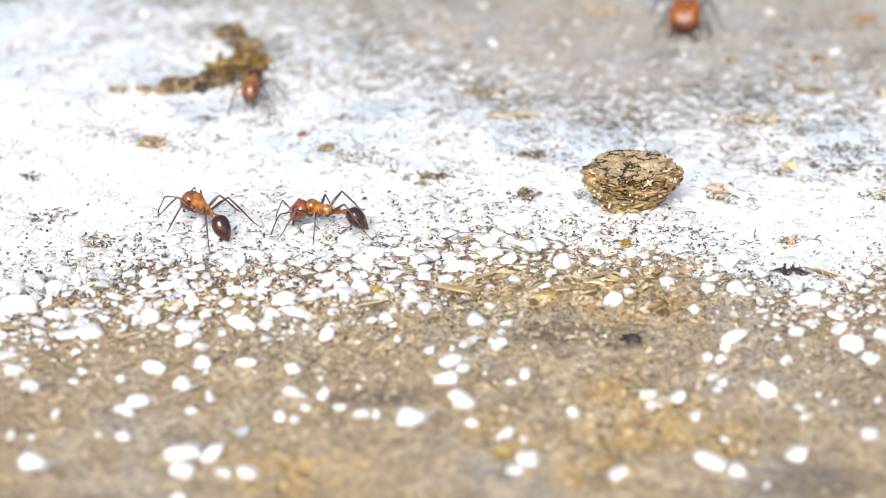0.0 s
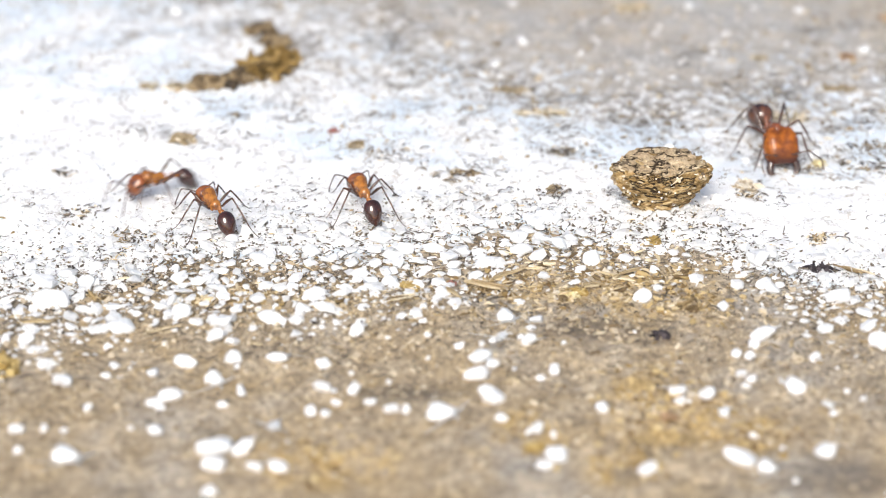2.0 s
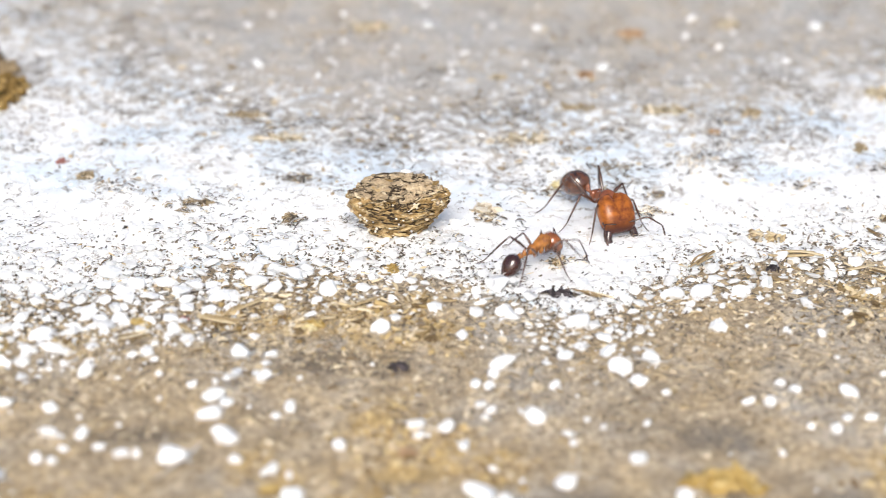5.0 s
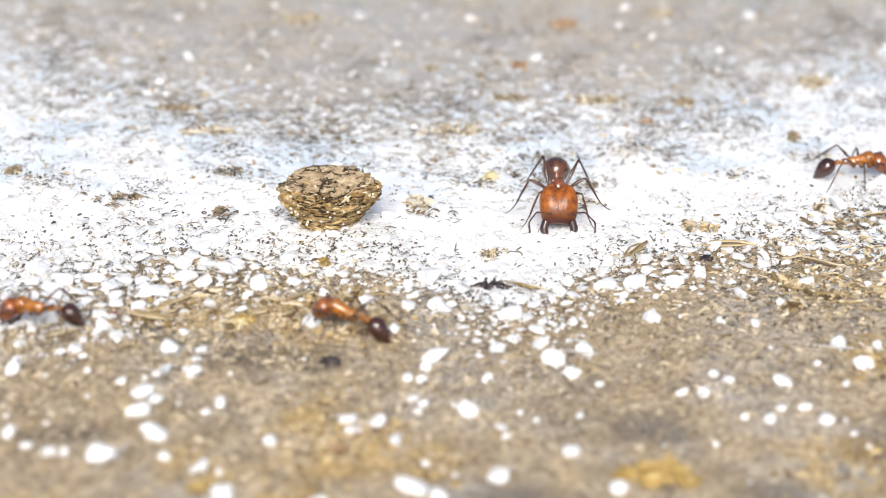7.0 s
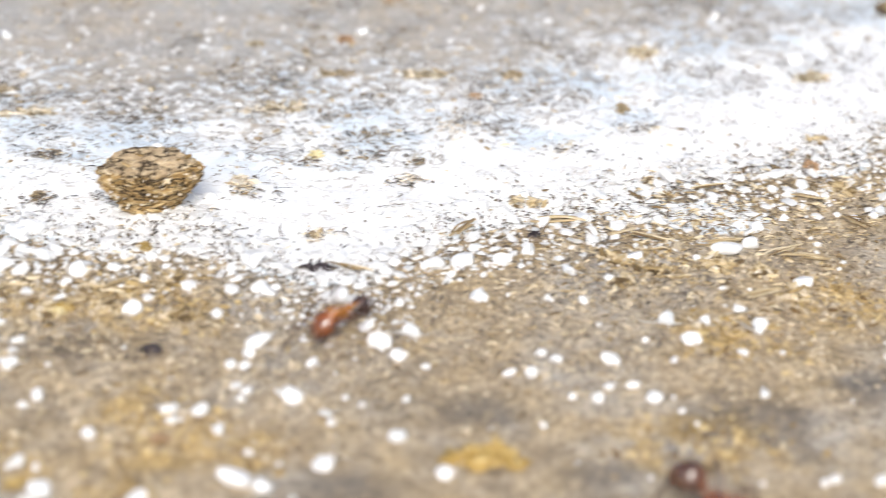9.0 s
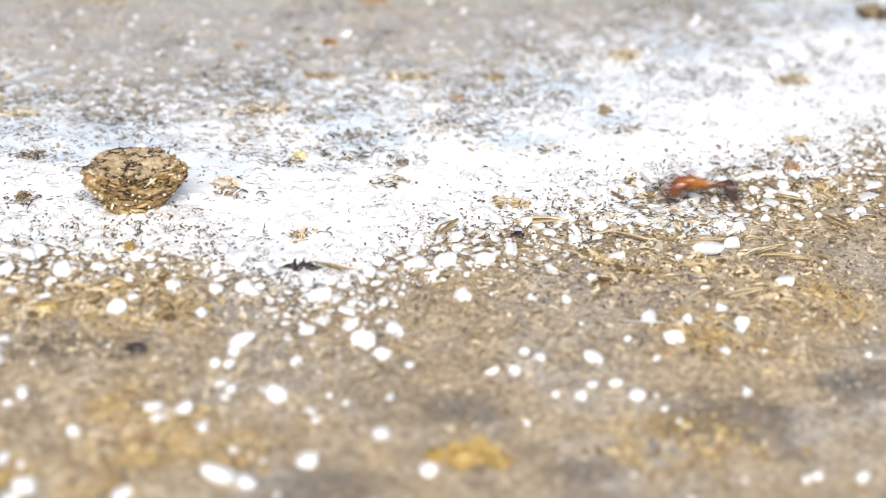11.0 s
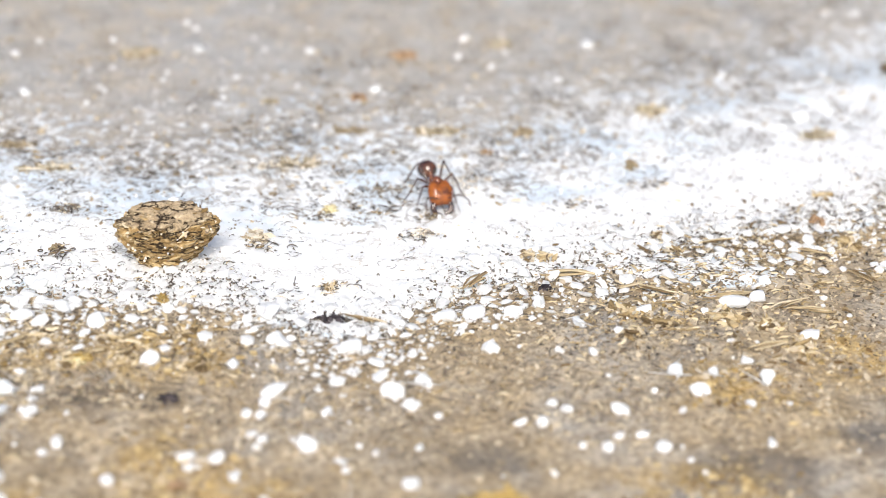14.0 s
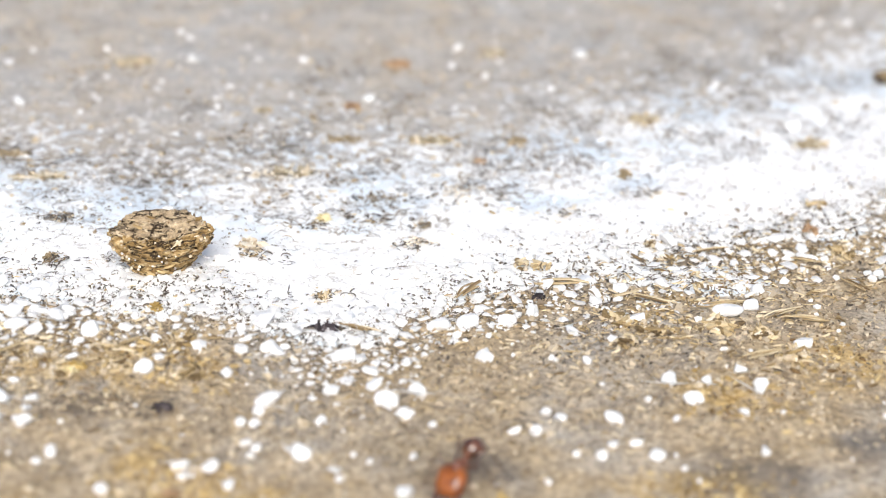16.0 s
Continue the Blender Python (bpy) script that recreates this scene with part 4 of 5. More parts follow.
def straw_piece(length, width, rng, mat=STRAW):
    """A bent, split sliver, lying along x."""
    n = 6
    xs = np.linspace(-length / 2, length / 2, n)
    bend = rng.normal(0, (0.13 if length < 0.8 else 0.05) * length, 3)
    rings = []
    for i, x in enumerate(xs):
        t = i / (n - 1)
        w = width / 2 * (0.55 + 0.45 * math.sin(math.pi * min(max(t, 0.12), 0.9))) * rng.uniform(0.8, 1.1)
        y, z = bend[0] * math.sin(math.pi * t) + bend[1] * (t - 0.5), 0.03 * length * math.sin(math.pi * t)
        h = 0.35 * w + 0.012
        rings.append(np.array([(x, y - w, z), (x, y - 0.6 * w, z + h), (x, y + 0.6 * w, z + h), (x, y + w, z), (x, y + 0.5 * w, z - h), (x, y - 0.5 * w, z - h)]))
    return rings_mesh(rings)


def build_straws():
    rng = np.random.default_rng(21)
    # x, y, length, width, turn
    for x, y, length, w, turn in (
        (17.3, 0.5, 1.5, 0.3, -6), (14.4, 0.05, 1.2, 0.2, 48), (22.3, 1.9, 1.2, 0.12, 12), 
        (1.2, -1.9, 1.4, 0.13, 35), (0.4, -2.6, 1.3, 0.22, -25), (4.4, -2.0, 0.9, 0.12, 30), (3.3, -2.8, 0.8, 0.16, 10), (10.9, -1.9, 1.0, 0.16, -30),
        (19.6, -0.9, 1.2, 0.2, -35), (21.5, -1.5, 1.6, 0.14, 4), (23.8, -2.7, 1.2, 0.16, -18), (26.0, -0.7, 1.1, 0.16, -60), (23.1, -2.3, 1.3, 0.12, 20),
        (21.9, -4.6, 1.2, 0.14, 14), (-2.0, -3.6, 1.0, 0.12, 20), (-8.5, -5.4, 1.1, 0.14, 25), (27.7, -2.6, 1.0, 0.14, 25), 
        (-12.0, -4.9, 1.0, 0.12, 8), (-0.7, -3.0, 0.9, 0.14, -40), (19.0, -0.4, 0.9, 0.12, 20), (25.0, 1.1, 1.0, 0.12, -30),
    ):
        strands = []
        for j in range(5):
            v, f = straw_piece(length * float(rng.uniform(0.45, 1.0)), w * 0.42, rng)
            strands.append((v + (length * rng.normal(0, 0.10), w * (j - 2) * 0.2, w * rng.uniform(-0.1, 0.25)), f))
        v, f = joined(strands)
        ob = new("straw_bit", solid("straw_bit", v, f, SPLIT_STRAW))
        ob.matrix_basis = laid(x, y, 0.13, turn)
        tagged(ob, "pale yellow sliver of dry straw on the ground", "straw bit", "straw bits")
    kinds = []
    for _ in range(10):
        v, f = straw_piece(rng.uniform(0.18, 0.5), rng.uniform(0.06, 0.15), rng)
        kinds.append(solid("straw_bit", v, f, STRAW))
    pieces, single = [], 0
    for cx, cy, rx, ry, count in ((3.2, -1.9, 3.0, 1.5, 190), (21.5, -1.6, 4.2, 2.6, 260), (25.5, 1.4, 4.0, 1.6, 200), (-4.0, -3.4, 8.0, 1.1, 120), (4.5, -7.0, 5.0, 3.5, 110), (16.0, -5.5, 7.0, 3.0, 90), (30.0, -4.0, 5.0, 5.0, 120), (14.0, 12.0, 16.0, 8.0, 160)):
        for k in range(count):
            x, y, t = cx + rx * rng.normal(0, 0.55), cy + ry * rng.normal(0, 0.55), rng.normal(0, 1.1)
            if k % 5 == 0 and y < 4 and single < 140:
                single += 1
                ob = new("straw_bit", kinds[single % 10])
                ob.matrix_basis = laid(x, y, 0.06, math.degrees(t), float(rng.normal(0, 8)), float(rng.normal(0, 6)))
                tagged(ob, "thin yellow shred of straw in the litter", "straw bit", "straw bits")
                continue
            v, f = straw_piece(rng.uniform(0.08, 0.30), rng.uniform(0.03, 0.11), rng)
            c, s = math.cos(t), math.sin(t)
            v = np.stack([v[:, 0] * c - v[:, 1] * s + x, v[:, 0] * s + v[:, 1] * c + y, v[:, 2] + height_at(x, y) + 0.03], 1)
            pieces.append((v, f))
    v, f = joined(pieces)
    tagged(new("chaff", solid("chaff", v, f, STRAW)), "fine yellow chaff strewn over the dusty ground", "chaff", kind="stuff")


build_straws()


def scrap_kinds(rng, mat, count=5):
    out = []
    for _ in range(count):
        v = ICO * (1 + rng.uniform(-0.45, 0.45, ICO.shape)) * (1.6, 0.7, 0.4)
        out.append(solid("scrap", v, ICO_FACES, mat))
    return out


SCRAPS = {}


def heap(parent, rng, w, d, h, mat, n=18, mix=False):
    """A broken lump: a core and jagged scraps that cling to it."""
    if mat.name not in SCRAPS:
        SCRAPS[mat.name] = scrap_kinds(rng, mat)
    for k in range(n):
        r, b = (0.0 if k == 0 else math.sqrt(rng.uniform(0.05, 1))), rng.uniform(0, 2 * math.pi)
        q = 0.25 if k == 0 else float(np.clip(rng.lognormal(-2.3, 0.4), 0.05, 0.2))
        z = h * (0.42 - 0.30 * r * r) * (1.0 if k == 0 else float(rng.uniform(0.6, 1.6)))
        tone = mat
        if mix and k and rng.uniform() < 0.4:
            tone = CREAM_FLAKE if rng.uniform() < 0.4 else GREY_FLAKE
        if tone.name not in SCRAPS:
            SCRAPS[tone.name] = scrap_kinds(rng, tone)
        ob = part("scrap", SCRAPS[tone.name][k % 5], parent)
        ob.matrix_basis = pose(0.42 * w * r * math.cos(b) * MM, 0.42 * d * r * math.sin(b) * MM, z * MM, float(rng.normal(0, 22)), float(rng.normal(0, 22)), float(rng.uniform(0, 360)) if k else 0) @ Matrix.Diagonal((q * w * 0.75, q * d, min(q * w * 1.2, h * 0.9), 1))


def build_bits():
    rng = np.random.default_rng(31)
    # kind, x, y, width, depth, height, turn
    for name, label, cat, mat, x, y, w, d, h, turn in (
        ("brown_fleck", "tan husk bit on pale dusty ground", "fleck", HUSK, 22.9, 12.2, 1.1, 0.9, 0.3, 0),
        ("brown_fleck", "rust brown fleck on far dust", "fleck", ORANGE, 15.4, 18.5, 0.9, 0.7, 0.3, 10),
        ("brown_fleck", "long dark olive fleck on grey dust", "fleck", CRUMB, 12.3, 11.6, 1.5, 0.4, 0.1, 2),
        ("brown_fleck", "tawny fleck on grey dust", "fleck", HUSK, 10.0, 14.4, 0.7, 0.6, 0.25, 0),
        ("brown_fleck", "pale brown husk bit on far dust", "fleck", HUSK, 19.1, 19.2, 0.9, 0.6, 0.25, 0),
        ("orange_crumb", "small orange crumb lying on grey dust", "crumb", ORANGE, 13.1, 14.6, 0.7, 0.5, 0.3, 20),
        ("yellow_seed", "pale yellow seed husk in the salt", "seed", PALE_SEED, 10.9, 5.4, 0.55, 0.5, 0.28, 30),
        ("yellow_husk", "large yellow husk fragment on the ground", "husk", YELLOW, 12.7, -11.7, 2.0, 1.2, 0.45, -12),
        ("yellow_husk", "large pale yellow translucent husk beside salt grains", "husk", YELLOW, -12.5, -7.3, 1.0, 1.0, 0.8, 0),
        ("yellow_husk", "small ochre husk fragment among grains", "husk", YELLOW, -1.8, -2.6, 0.8, 0.6, 0.3, 15),
        ("yellow_seed", "small yellowish grain on straw litter", "seed", YELLOW, 2.9, -3.0, 0.65, 0.5, 0.35, 10),
        ("yellow_seed", "small yellow speck at the salt edge", "seed", YELLOW, 5.3, 0.1, 0.4, 0.4, 0.2, 0),
        ("charred_bit", "black charred bit beside straw", "charred bit", CHAR, 16.4, -0.3, 0.5, 0.4, 0.24, 20),
        ("charred_bit", "dark purplish charred flake in the salt", "charred bit", CHAR, 10.0, -1.6, 0.95, 0.5, 0.22, -8),
        ("charred_bit", "blue-black charred bit on the dust", "charred bit", CHAR, 5.1, -5.4, 0.5, 0.6, 0.3, 0),
        ("charred_bit", "black charred flake beside salt grains", "charred bit", CHAR, 22.5, -1.3, 0.6, 0.35, 0.2, 10),
        ("brown_fleck", "brown plant fleck lying on white salt", "fleck", CRUMB, -9.3, 7.1, 0.9, 0.7, 0.4, 10),
        ("brown_fleck", "brown and cream plant fleck on salt", "fleck", CRUMB, -3.75, 6.8, 0.6, 0.5, 0.32, 0),
        ("brown_fleck", "dark brown fleck on the salt", "fleck", MOSS, 0.0, 4.6, 0.45, 0.4, 0.22, 0),
        ("brown_fleck", "small brown fleck beside the crumb", "fleck", CRUMB, 2.5, 3.5, 0.45, 0.4, 0.22, 0),
        ("brown_fleck", "curled brown fleck on grey salt", "fleck", CRUMB, 21.1, 7.9, 0.6, 0.55, 0.35, 0),
        ("brown_fleck", "flat brown fleck on grey dust", "fleck", CRUMB, 18.2, 10.9, 0.8, 0.6, 0.25, 0),
        ("brown_fleck", "rusty brown fleck on grey dust", "fleck", ORANGE, 16.6, 9.4, 0.5, 0.4, 0.22, 0),
        ("brown_fleck", "long brown fleck on pale salt", "fleck", HUSK, 28.1, 9.7, 1.3, 0.8, 0.2, 12),
        ("brown_fleck", "long olive brown fleck on grey dust", "fleck", CRUMB, 1.3, 11.4, 1.4, 0.6, 0.12, -5),
        ("brown_fleck", "cream and brown husk bit at the salt edge", "fleck", STRAW, 16.3, 1.5, 0.65, 0.6, 0.4, 30),
        ("brown_fleck", "ochre husk bit at the salt edge", "fleck", STRAW, 20.6, 2.6, 0.6, 0.5, 0.3, 30),
        ("brown_fleck", "tawny fleck on the dusty ground", "fleck", ORANGE, 25.8, 3.0, 0.6, 0.5, 0.3, 30),
        ("brown_fleck", "long pale olive fleck on grey dust", "fleck", HUSK, 2.2, 9.4, 1.9, 0.6, 0.14, 0),
        ("brown_fleck", "pale straw husk on far dust", "fleck", HUSK, 5.9, 19.4, 1.6, 0.8, 0.2, 0),
        ("brown_fleck", "long olive and cream fleck on grey salt", "fleck", HUSK, 10.3, 9.0, 1.6, 0.6, 0.14, 0),
        ("brown_fleck", "ragged pale olive fleck on grey dust", "fleck", HUSK, 15.2, 11.2, 1.5, 0.7, 0.14, 0),
        ("chaff_tuft", "ragged ochre tuft of dry chaff among salt grains", "chaff tuft", CHAFF, 16.8, 1.5, 0.7, 0.52, 0.26, 5),
        ("chaff_tuft", "ragged ochre tuft of dry chaff among salt grains", "chaff tuft", CHAFF, 19.2, -2.7, 1.0, 0.75, 0.26, -28),
        ("chaff_tuft", "ragged ochre tuft of dry chaff among salt grains", "chaff tuft", CHAFF, 18.3, -1.9, 0.9, 0.68, 0.26, -10),
        ("chaff_tuft", "ragged ochre tuft of dry chaff among salt grains", "chaff tuft", CHAFF, 26.6, 4.7, 0.8, 0.60, 0.26, 15),
        ("chaff_tuft", "ragged ochre tuft of dry chaff among salt grains", "chaff tuft", CHAFF, 22.2, -3.3, 0.9, 0.68, 0.26, 17),
        ("chaff_tuft", "ragged ochre tuft of dry chaff among salt grains", "chaff tuft", CHAFF, 20.8, 1.7, 0.6, 0.45, 0.26, -19),
        ("chaff_tuft", "ragged ochre tuft of dry chaff among salt grains", "chaff tuft", CHAFF, 1.7, -1.6, 0.9, 0.68, 0.2, 10),
        ("chaff_tuft", "ragged ochre tuft of dry chaff among salt grains", "chaff tuft", CHAFF, 5.9, -1.6, 0.8, 0.60, 0.2, 10),
        ("chaff_tuft", "ragged ochre tuft of dry chaff among salt grains", "chaff tuft", CHAFF, 10.2, 0.4, 0.5, 0.38, 0.2, 10),
        ("chaff_tuft", "ragged ochre tuft of dry chaff among salt grains", "chaff tuft", CHAFF, 3.9, -1.9, 0.9, 0.68, 0.2, 10),
        ("chaff_tuft", "ragged ochre tuft of dry chaff among salt grains", "chaff tuft", CHAFF, -7.5, -3.5, 0.8, 0.60, 0.26, -7),
        ("chaff_tuft", "ragged ochre tuft of dry chaff among salt grains", "chaff tuft", CHAFF, -6.4, -2.8, 0.8, 0.60, 0.26, -29),
        ("chaff_tuft", "ragged ochre tuft of dry chaff among salt grains", "chaff tuft", CHAFF, 0.6, -2.2, 0.8, 0.60, 0.2, 10),
        ("chaff_tuft", "ragged ochre tuft of dry chaff among salt grains", "chaff tuft", CHAFF, 4.1, -3.0, 0.8, 0.60, 0.26, 3),
        ("chaff_tuft", "ragged ochre tuft of dry chaff among salt grains", "chaff tuft", CHAFF, 5.1, -2.6, 0.8, 0.60, 0.2, 10),
        ("chaff_tuft", "ragged ochre tuft of dry chaff among salt grains", "chaff tuft", CHAFF, 2.5, -3.1, 0.9, 0.68, 0.2, 10),
        ("chaff_tuft", "ragged ochre tuft of dry chaff among salt grains", "chaff tuft", CHAFF, 21.2, -2.7, 1.2, 0.90, 0.26, 0),
        ("chaff_tuft", "ragged ochre tuft of dry chaff among salt grains", "chaff tuft", CHAFF, 22.8, -4.5, 1.0, 0.75, 0.26, 10),
        ("chaff_tuft", "ragged ochre tuft of dry chaff among salt grains", "chaff tuft", CHAFF, 26.3, 1.6, 0.9, 0.68, 0.26, -30),
        ("chaff_tuft", "ragged ochre tuft of dry chaff among salt grains", "chaff tuft", CHAFF, -3.8, -3.8, 0.8, 0.60, 0.26, -10),
        ("chaff_tuft", "ragged ochre tuft of dry chaff among salt grains", "chaff tuft", CHAFF, 5.9, -3.8, 0.9, 0.68, 0.26, 10),
        ("chaff_tuft", "ragged ochre tuft of dry chaff among salt grains", "chaff tuft", CHAFF, -10.6, -3.4, 0.8, 0.60, 0.26, -20),
        ("yellow_seed", "small yellow seed husk at the salt rim", "seed", YELLOW, 5.3, -0.1, 0.45, 0.4, 0.25, 0),
        ("chaff_tuft", "ragged ochre tuft of dry chaff among salt grains", "chaff tuft", CHAFF, 18.2, -3.4, 0.8, 0.60, 0.26, 10),
        ("brown_fleck", "dark olive clod on far pale dust", "fleck", MOSS, 33.1, 15.3, 1.3, 1.4, 0.5, 0),
        ("brown_fleck", "small dusky red flake lying on salt", "fleck", RED_FLAKE, -4.5, 7.8, 0.4, 0.3, 0.2, 10),
        ("brown_fleck", "small dusky red flake among salt grains", "fleck", RED_FLAKE, -0.6, -2.4, 0.35, 0.3, 0.2, 30),
        ("orange_crumb", "small orange crumb on ochre dust", "crumb", ORANGE, 5.0, -9.6, 0.55, 0.45, 0.28, 0),
        ("yellow_husk", "ochre husk fragment on the dust", "husk", YELLOW, 1.5, -11.3, 0.7, 0.5, 0.3, 20),
        ("yellow_seed", "pale yellow grain on straw litter", "seed", PALE_SEED, 2.8, -3.1, 0.6, 0.45, 0.3, 0),
        ("husk_crumbs", "cream and tan husk crumbs on the salt", "husk", CREAM_FLAKE, 8.4, 3.7, 0.9, 1.2, 0.1, 10),
    ):
        ob = new(name)
        heap(ob, rng, w * 1.1, d * 1.1, h, mat, 46 if w > 0.8 else 32, mat in (CRUMB, HUSK, STRAW, CHAFF))
        ob.matrix_basis = laid(x, y, -0.02, turn)
        tagged(ob, label, cat)
    # the dry moss: a long low heap of tufts
    moss = new("dry_moss")
    for k, (x, y, w, d, h) in enumerate(((-1.1, -0.9, 1.1, 1.0, 0.5), (-0.2, -0.6, 1.0, 1.1, 0.6), (0.6, 0.0, 1.1, 1.2, 0.6), (1.2, 0.7, 1.0, 1.2, 0.55), (1.5, 1.4, 0.7, 1.0, 0.4), (0.2, 4.2, 1.0, 1.2, 0.3), (0.8, 3.1, 1.1, 1.0, 0.25), (0.3, 0.6, 0.9, 1.0, 0.6), (0.9, 1.5, 0.9, 1.0, 0.55), (-2.1, -1.1, 0.9, 0.7, 0.25), (-3.0, -1.0, 0.8, 0.6, 0.18))):
        tuft = new("tuft")
        tuft.parent = moss
        tuft.location = (x * MM, y * MM, 0)
        heap(tuft, rng, w * 1.2, d * 1.2, h * 0.9, OCHRE_MOSS if k in (2, 3, 4, 7, 8) else HUSK if k > 8 else MOSS, 44 if k < 9 else 16, k > 8)
    moss.matrix_basis = laid(-7.85, 12.45, -0.03) @ Matrix.Diagonal((1.05, 1.0, 1.5, 1))
    tagged(moss, "dark olive-brown heap of dry moss on salt", "moss")


build_bits()


def fibre_mesh(name, x, y, length, w, curl_most, lie, rng, mat, base=(0.0, 0.0, 0.0)):
    """Many thin curled fibres in one mesh, lying on the ground: places, lengths and half widths in millimetres."""
    n, k = len(x), 6
    turn, curl = rng.normal(0, lie, n), rng.normal(0, curl_most, n)
    u = np.linspace(-0.5, 0.5, k)
    angle = turn[:, None] + curl[:, None] * u[None]
    px = x[:, None] + np.cumsum(np.cos(angle), 1) * (length / k)[:, None]
    py = y[:, None] + np.cumsum(np.sin(angle), 1) * (length / k)[:, None]
    wide = w[:, None] * (1.1 - 3.2 * u[None] ** 2) * rng.uniform(0.6, 1.4, (n, k))
    pz = height(px.ravel(), py.ravel()).reshape(n, k) + 0.03 + 0.05 * rng.uniform(0, 1, (n, 1)) + (0.10 * length * rng.uniform(0, 1, n))[:, None] * (1 - 4 * u[None] ** 2)
    sx, sy = -np.sin(angle) * wide, np.cos(angle) * wide
    v = np.stack([np.stack([px - sx, py - sy, pz], 2), np.stack([px + sx, py + sy, pz], 2), np.stack([px, py, pz + wide * 0.9], 2)], 2).reshape(-1, 3) - base
    one = np.array([(3 * r + p, 3 * r + (p + 1) % 3, 3 * r + 3 + (p + 1) % 3, 3 * r + 3 + p) for r in range(k - 1) for p in range(3)])
    return solid(name, v, (one[None] + (np.arange(n) * 3 * k)[:, None, None]).reshape(-1, 4), mat)


def build_tufts():
    """Small clusters of curled plant shreds caught in the salt: tone, x, y, width, depth."""
    rng = np.random.default_rng(77)
    tones = {"olive": (CRUMB, "olive and cream cluster of curled plant shreds in salt"), "cream": (CREAM_FLAKE, "cream and tan cluster of husk shreds in salt"), "dark": (SHRED, "dark cluster of thin curled plant shreds in salt"), "brown": (MOSS, "small brown cluster of plant shreds on salt")}
    for tone, x, y, w, d in (
        ("olive", 12.6, 6.8, 1.7, 1.2), ("cream", 15.2, 7.0, 1.9, 1.5), ("cream", 13.2, 3.4, 1.4, 0.8), ("dark", 10.5, 4.9, 1.0, 0.8), ("cream", 9.2, 8.9, 2.1, 0.7),
        ("dark", 21.1, 6.3, 1.4, 0.7), ("olive", 20.8, 1.6, 1.7, 1.2), ("cream", 10.2, 0.3, 1.0, 0.5), ("dark", 8.3, 3.2, 1.0, 0.7), ("olive", 13.8, 4.7, 0.6, 0.8),
        ("olive", -0.7, 4.4, 1.3, 1.2), ("dark", -2.8, 6.0, 1.6, 1.3), ("dark", -11.9, 1.9, 1.2, 0.9), ("olive", -10.2, 0.4, 1.0, 0.9), ("dark", -12.8, 4.7, 0.7, 0.6),
        ("olive", -8.6, -1.5, 1.0, 1.1), ("brown", 2.5, 3.2, 0.7, 0.9), ("dark", -7.8, 9.0, 0.7, 0.6), ("dark", 2.8, 6.2, 1.1, 1.0), ("dark", 3.0, 6.2, 1.2, 0.9),
        ("dark", 18.5, 5.0, 1.9, 1.2), ("dark", 12.4, 5.4, 2.1, 1.0),
    ):
        ob = new("shred_cluster")
        mat, label = tones[tone]
        base = (x, y, height_at(x, y))
        for name, m, count in (("dark_tangle", SHRED, 24), ("husk_tangle", STRAW if mat is SHRED else mat, 10 if mat is SHRED else 30)):
            n = int(count * (0.4 + 0.5 * w))
            fx, fy = x + w * 0.26 * rng.normal(0, 1, n), y + d * 0.26 * rng.normal(0, 1, n)
            tangle = part(name, fibre_mesh(name, fx, fy, np.clip(rng.lognormal(-1.4, 0.4, n), 0.1, 0.5), rng.uniform(0.010, 0.034, n), 3.0, 1.0, rng, m, base), ob)
            tagged(tangle, kind="stuff")
        ob.matrix_basis = pose(base[0] * MM, base[1] * MM, base[2] * MM)
        tagged(ob, label, "plant shreds", "shred clusters")


build_tufts()


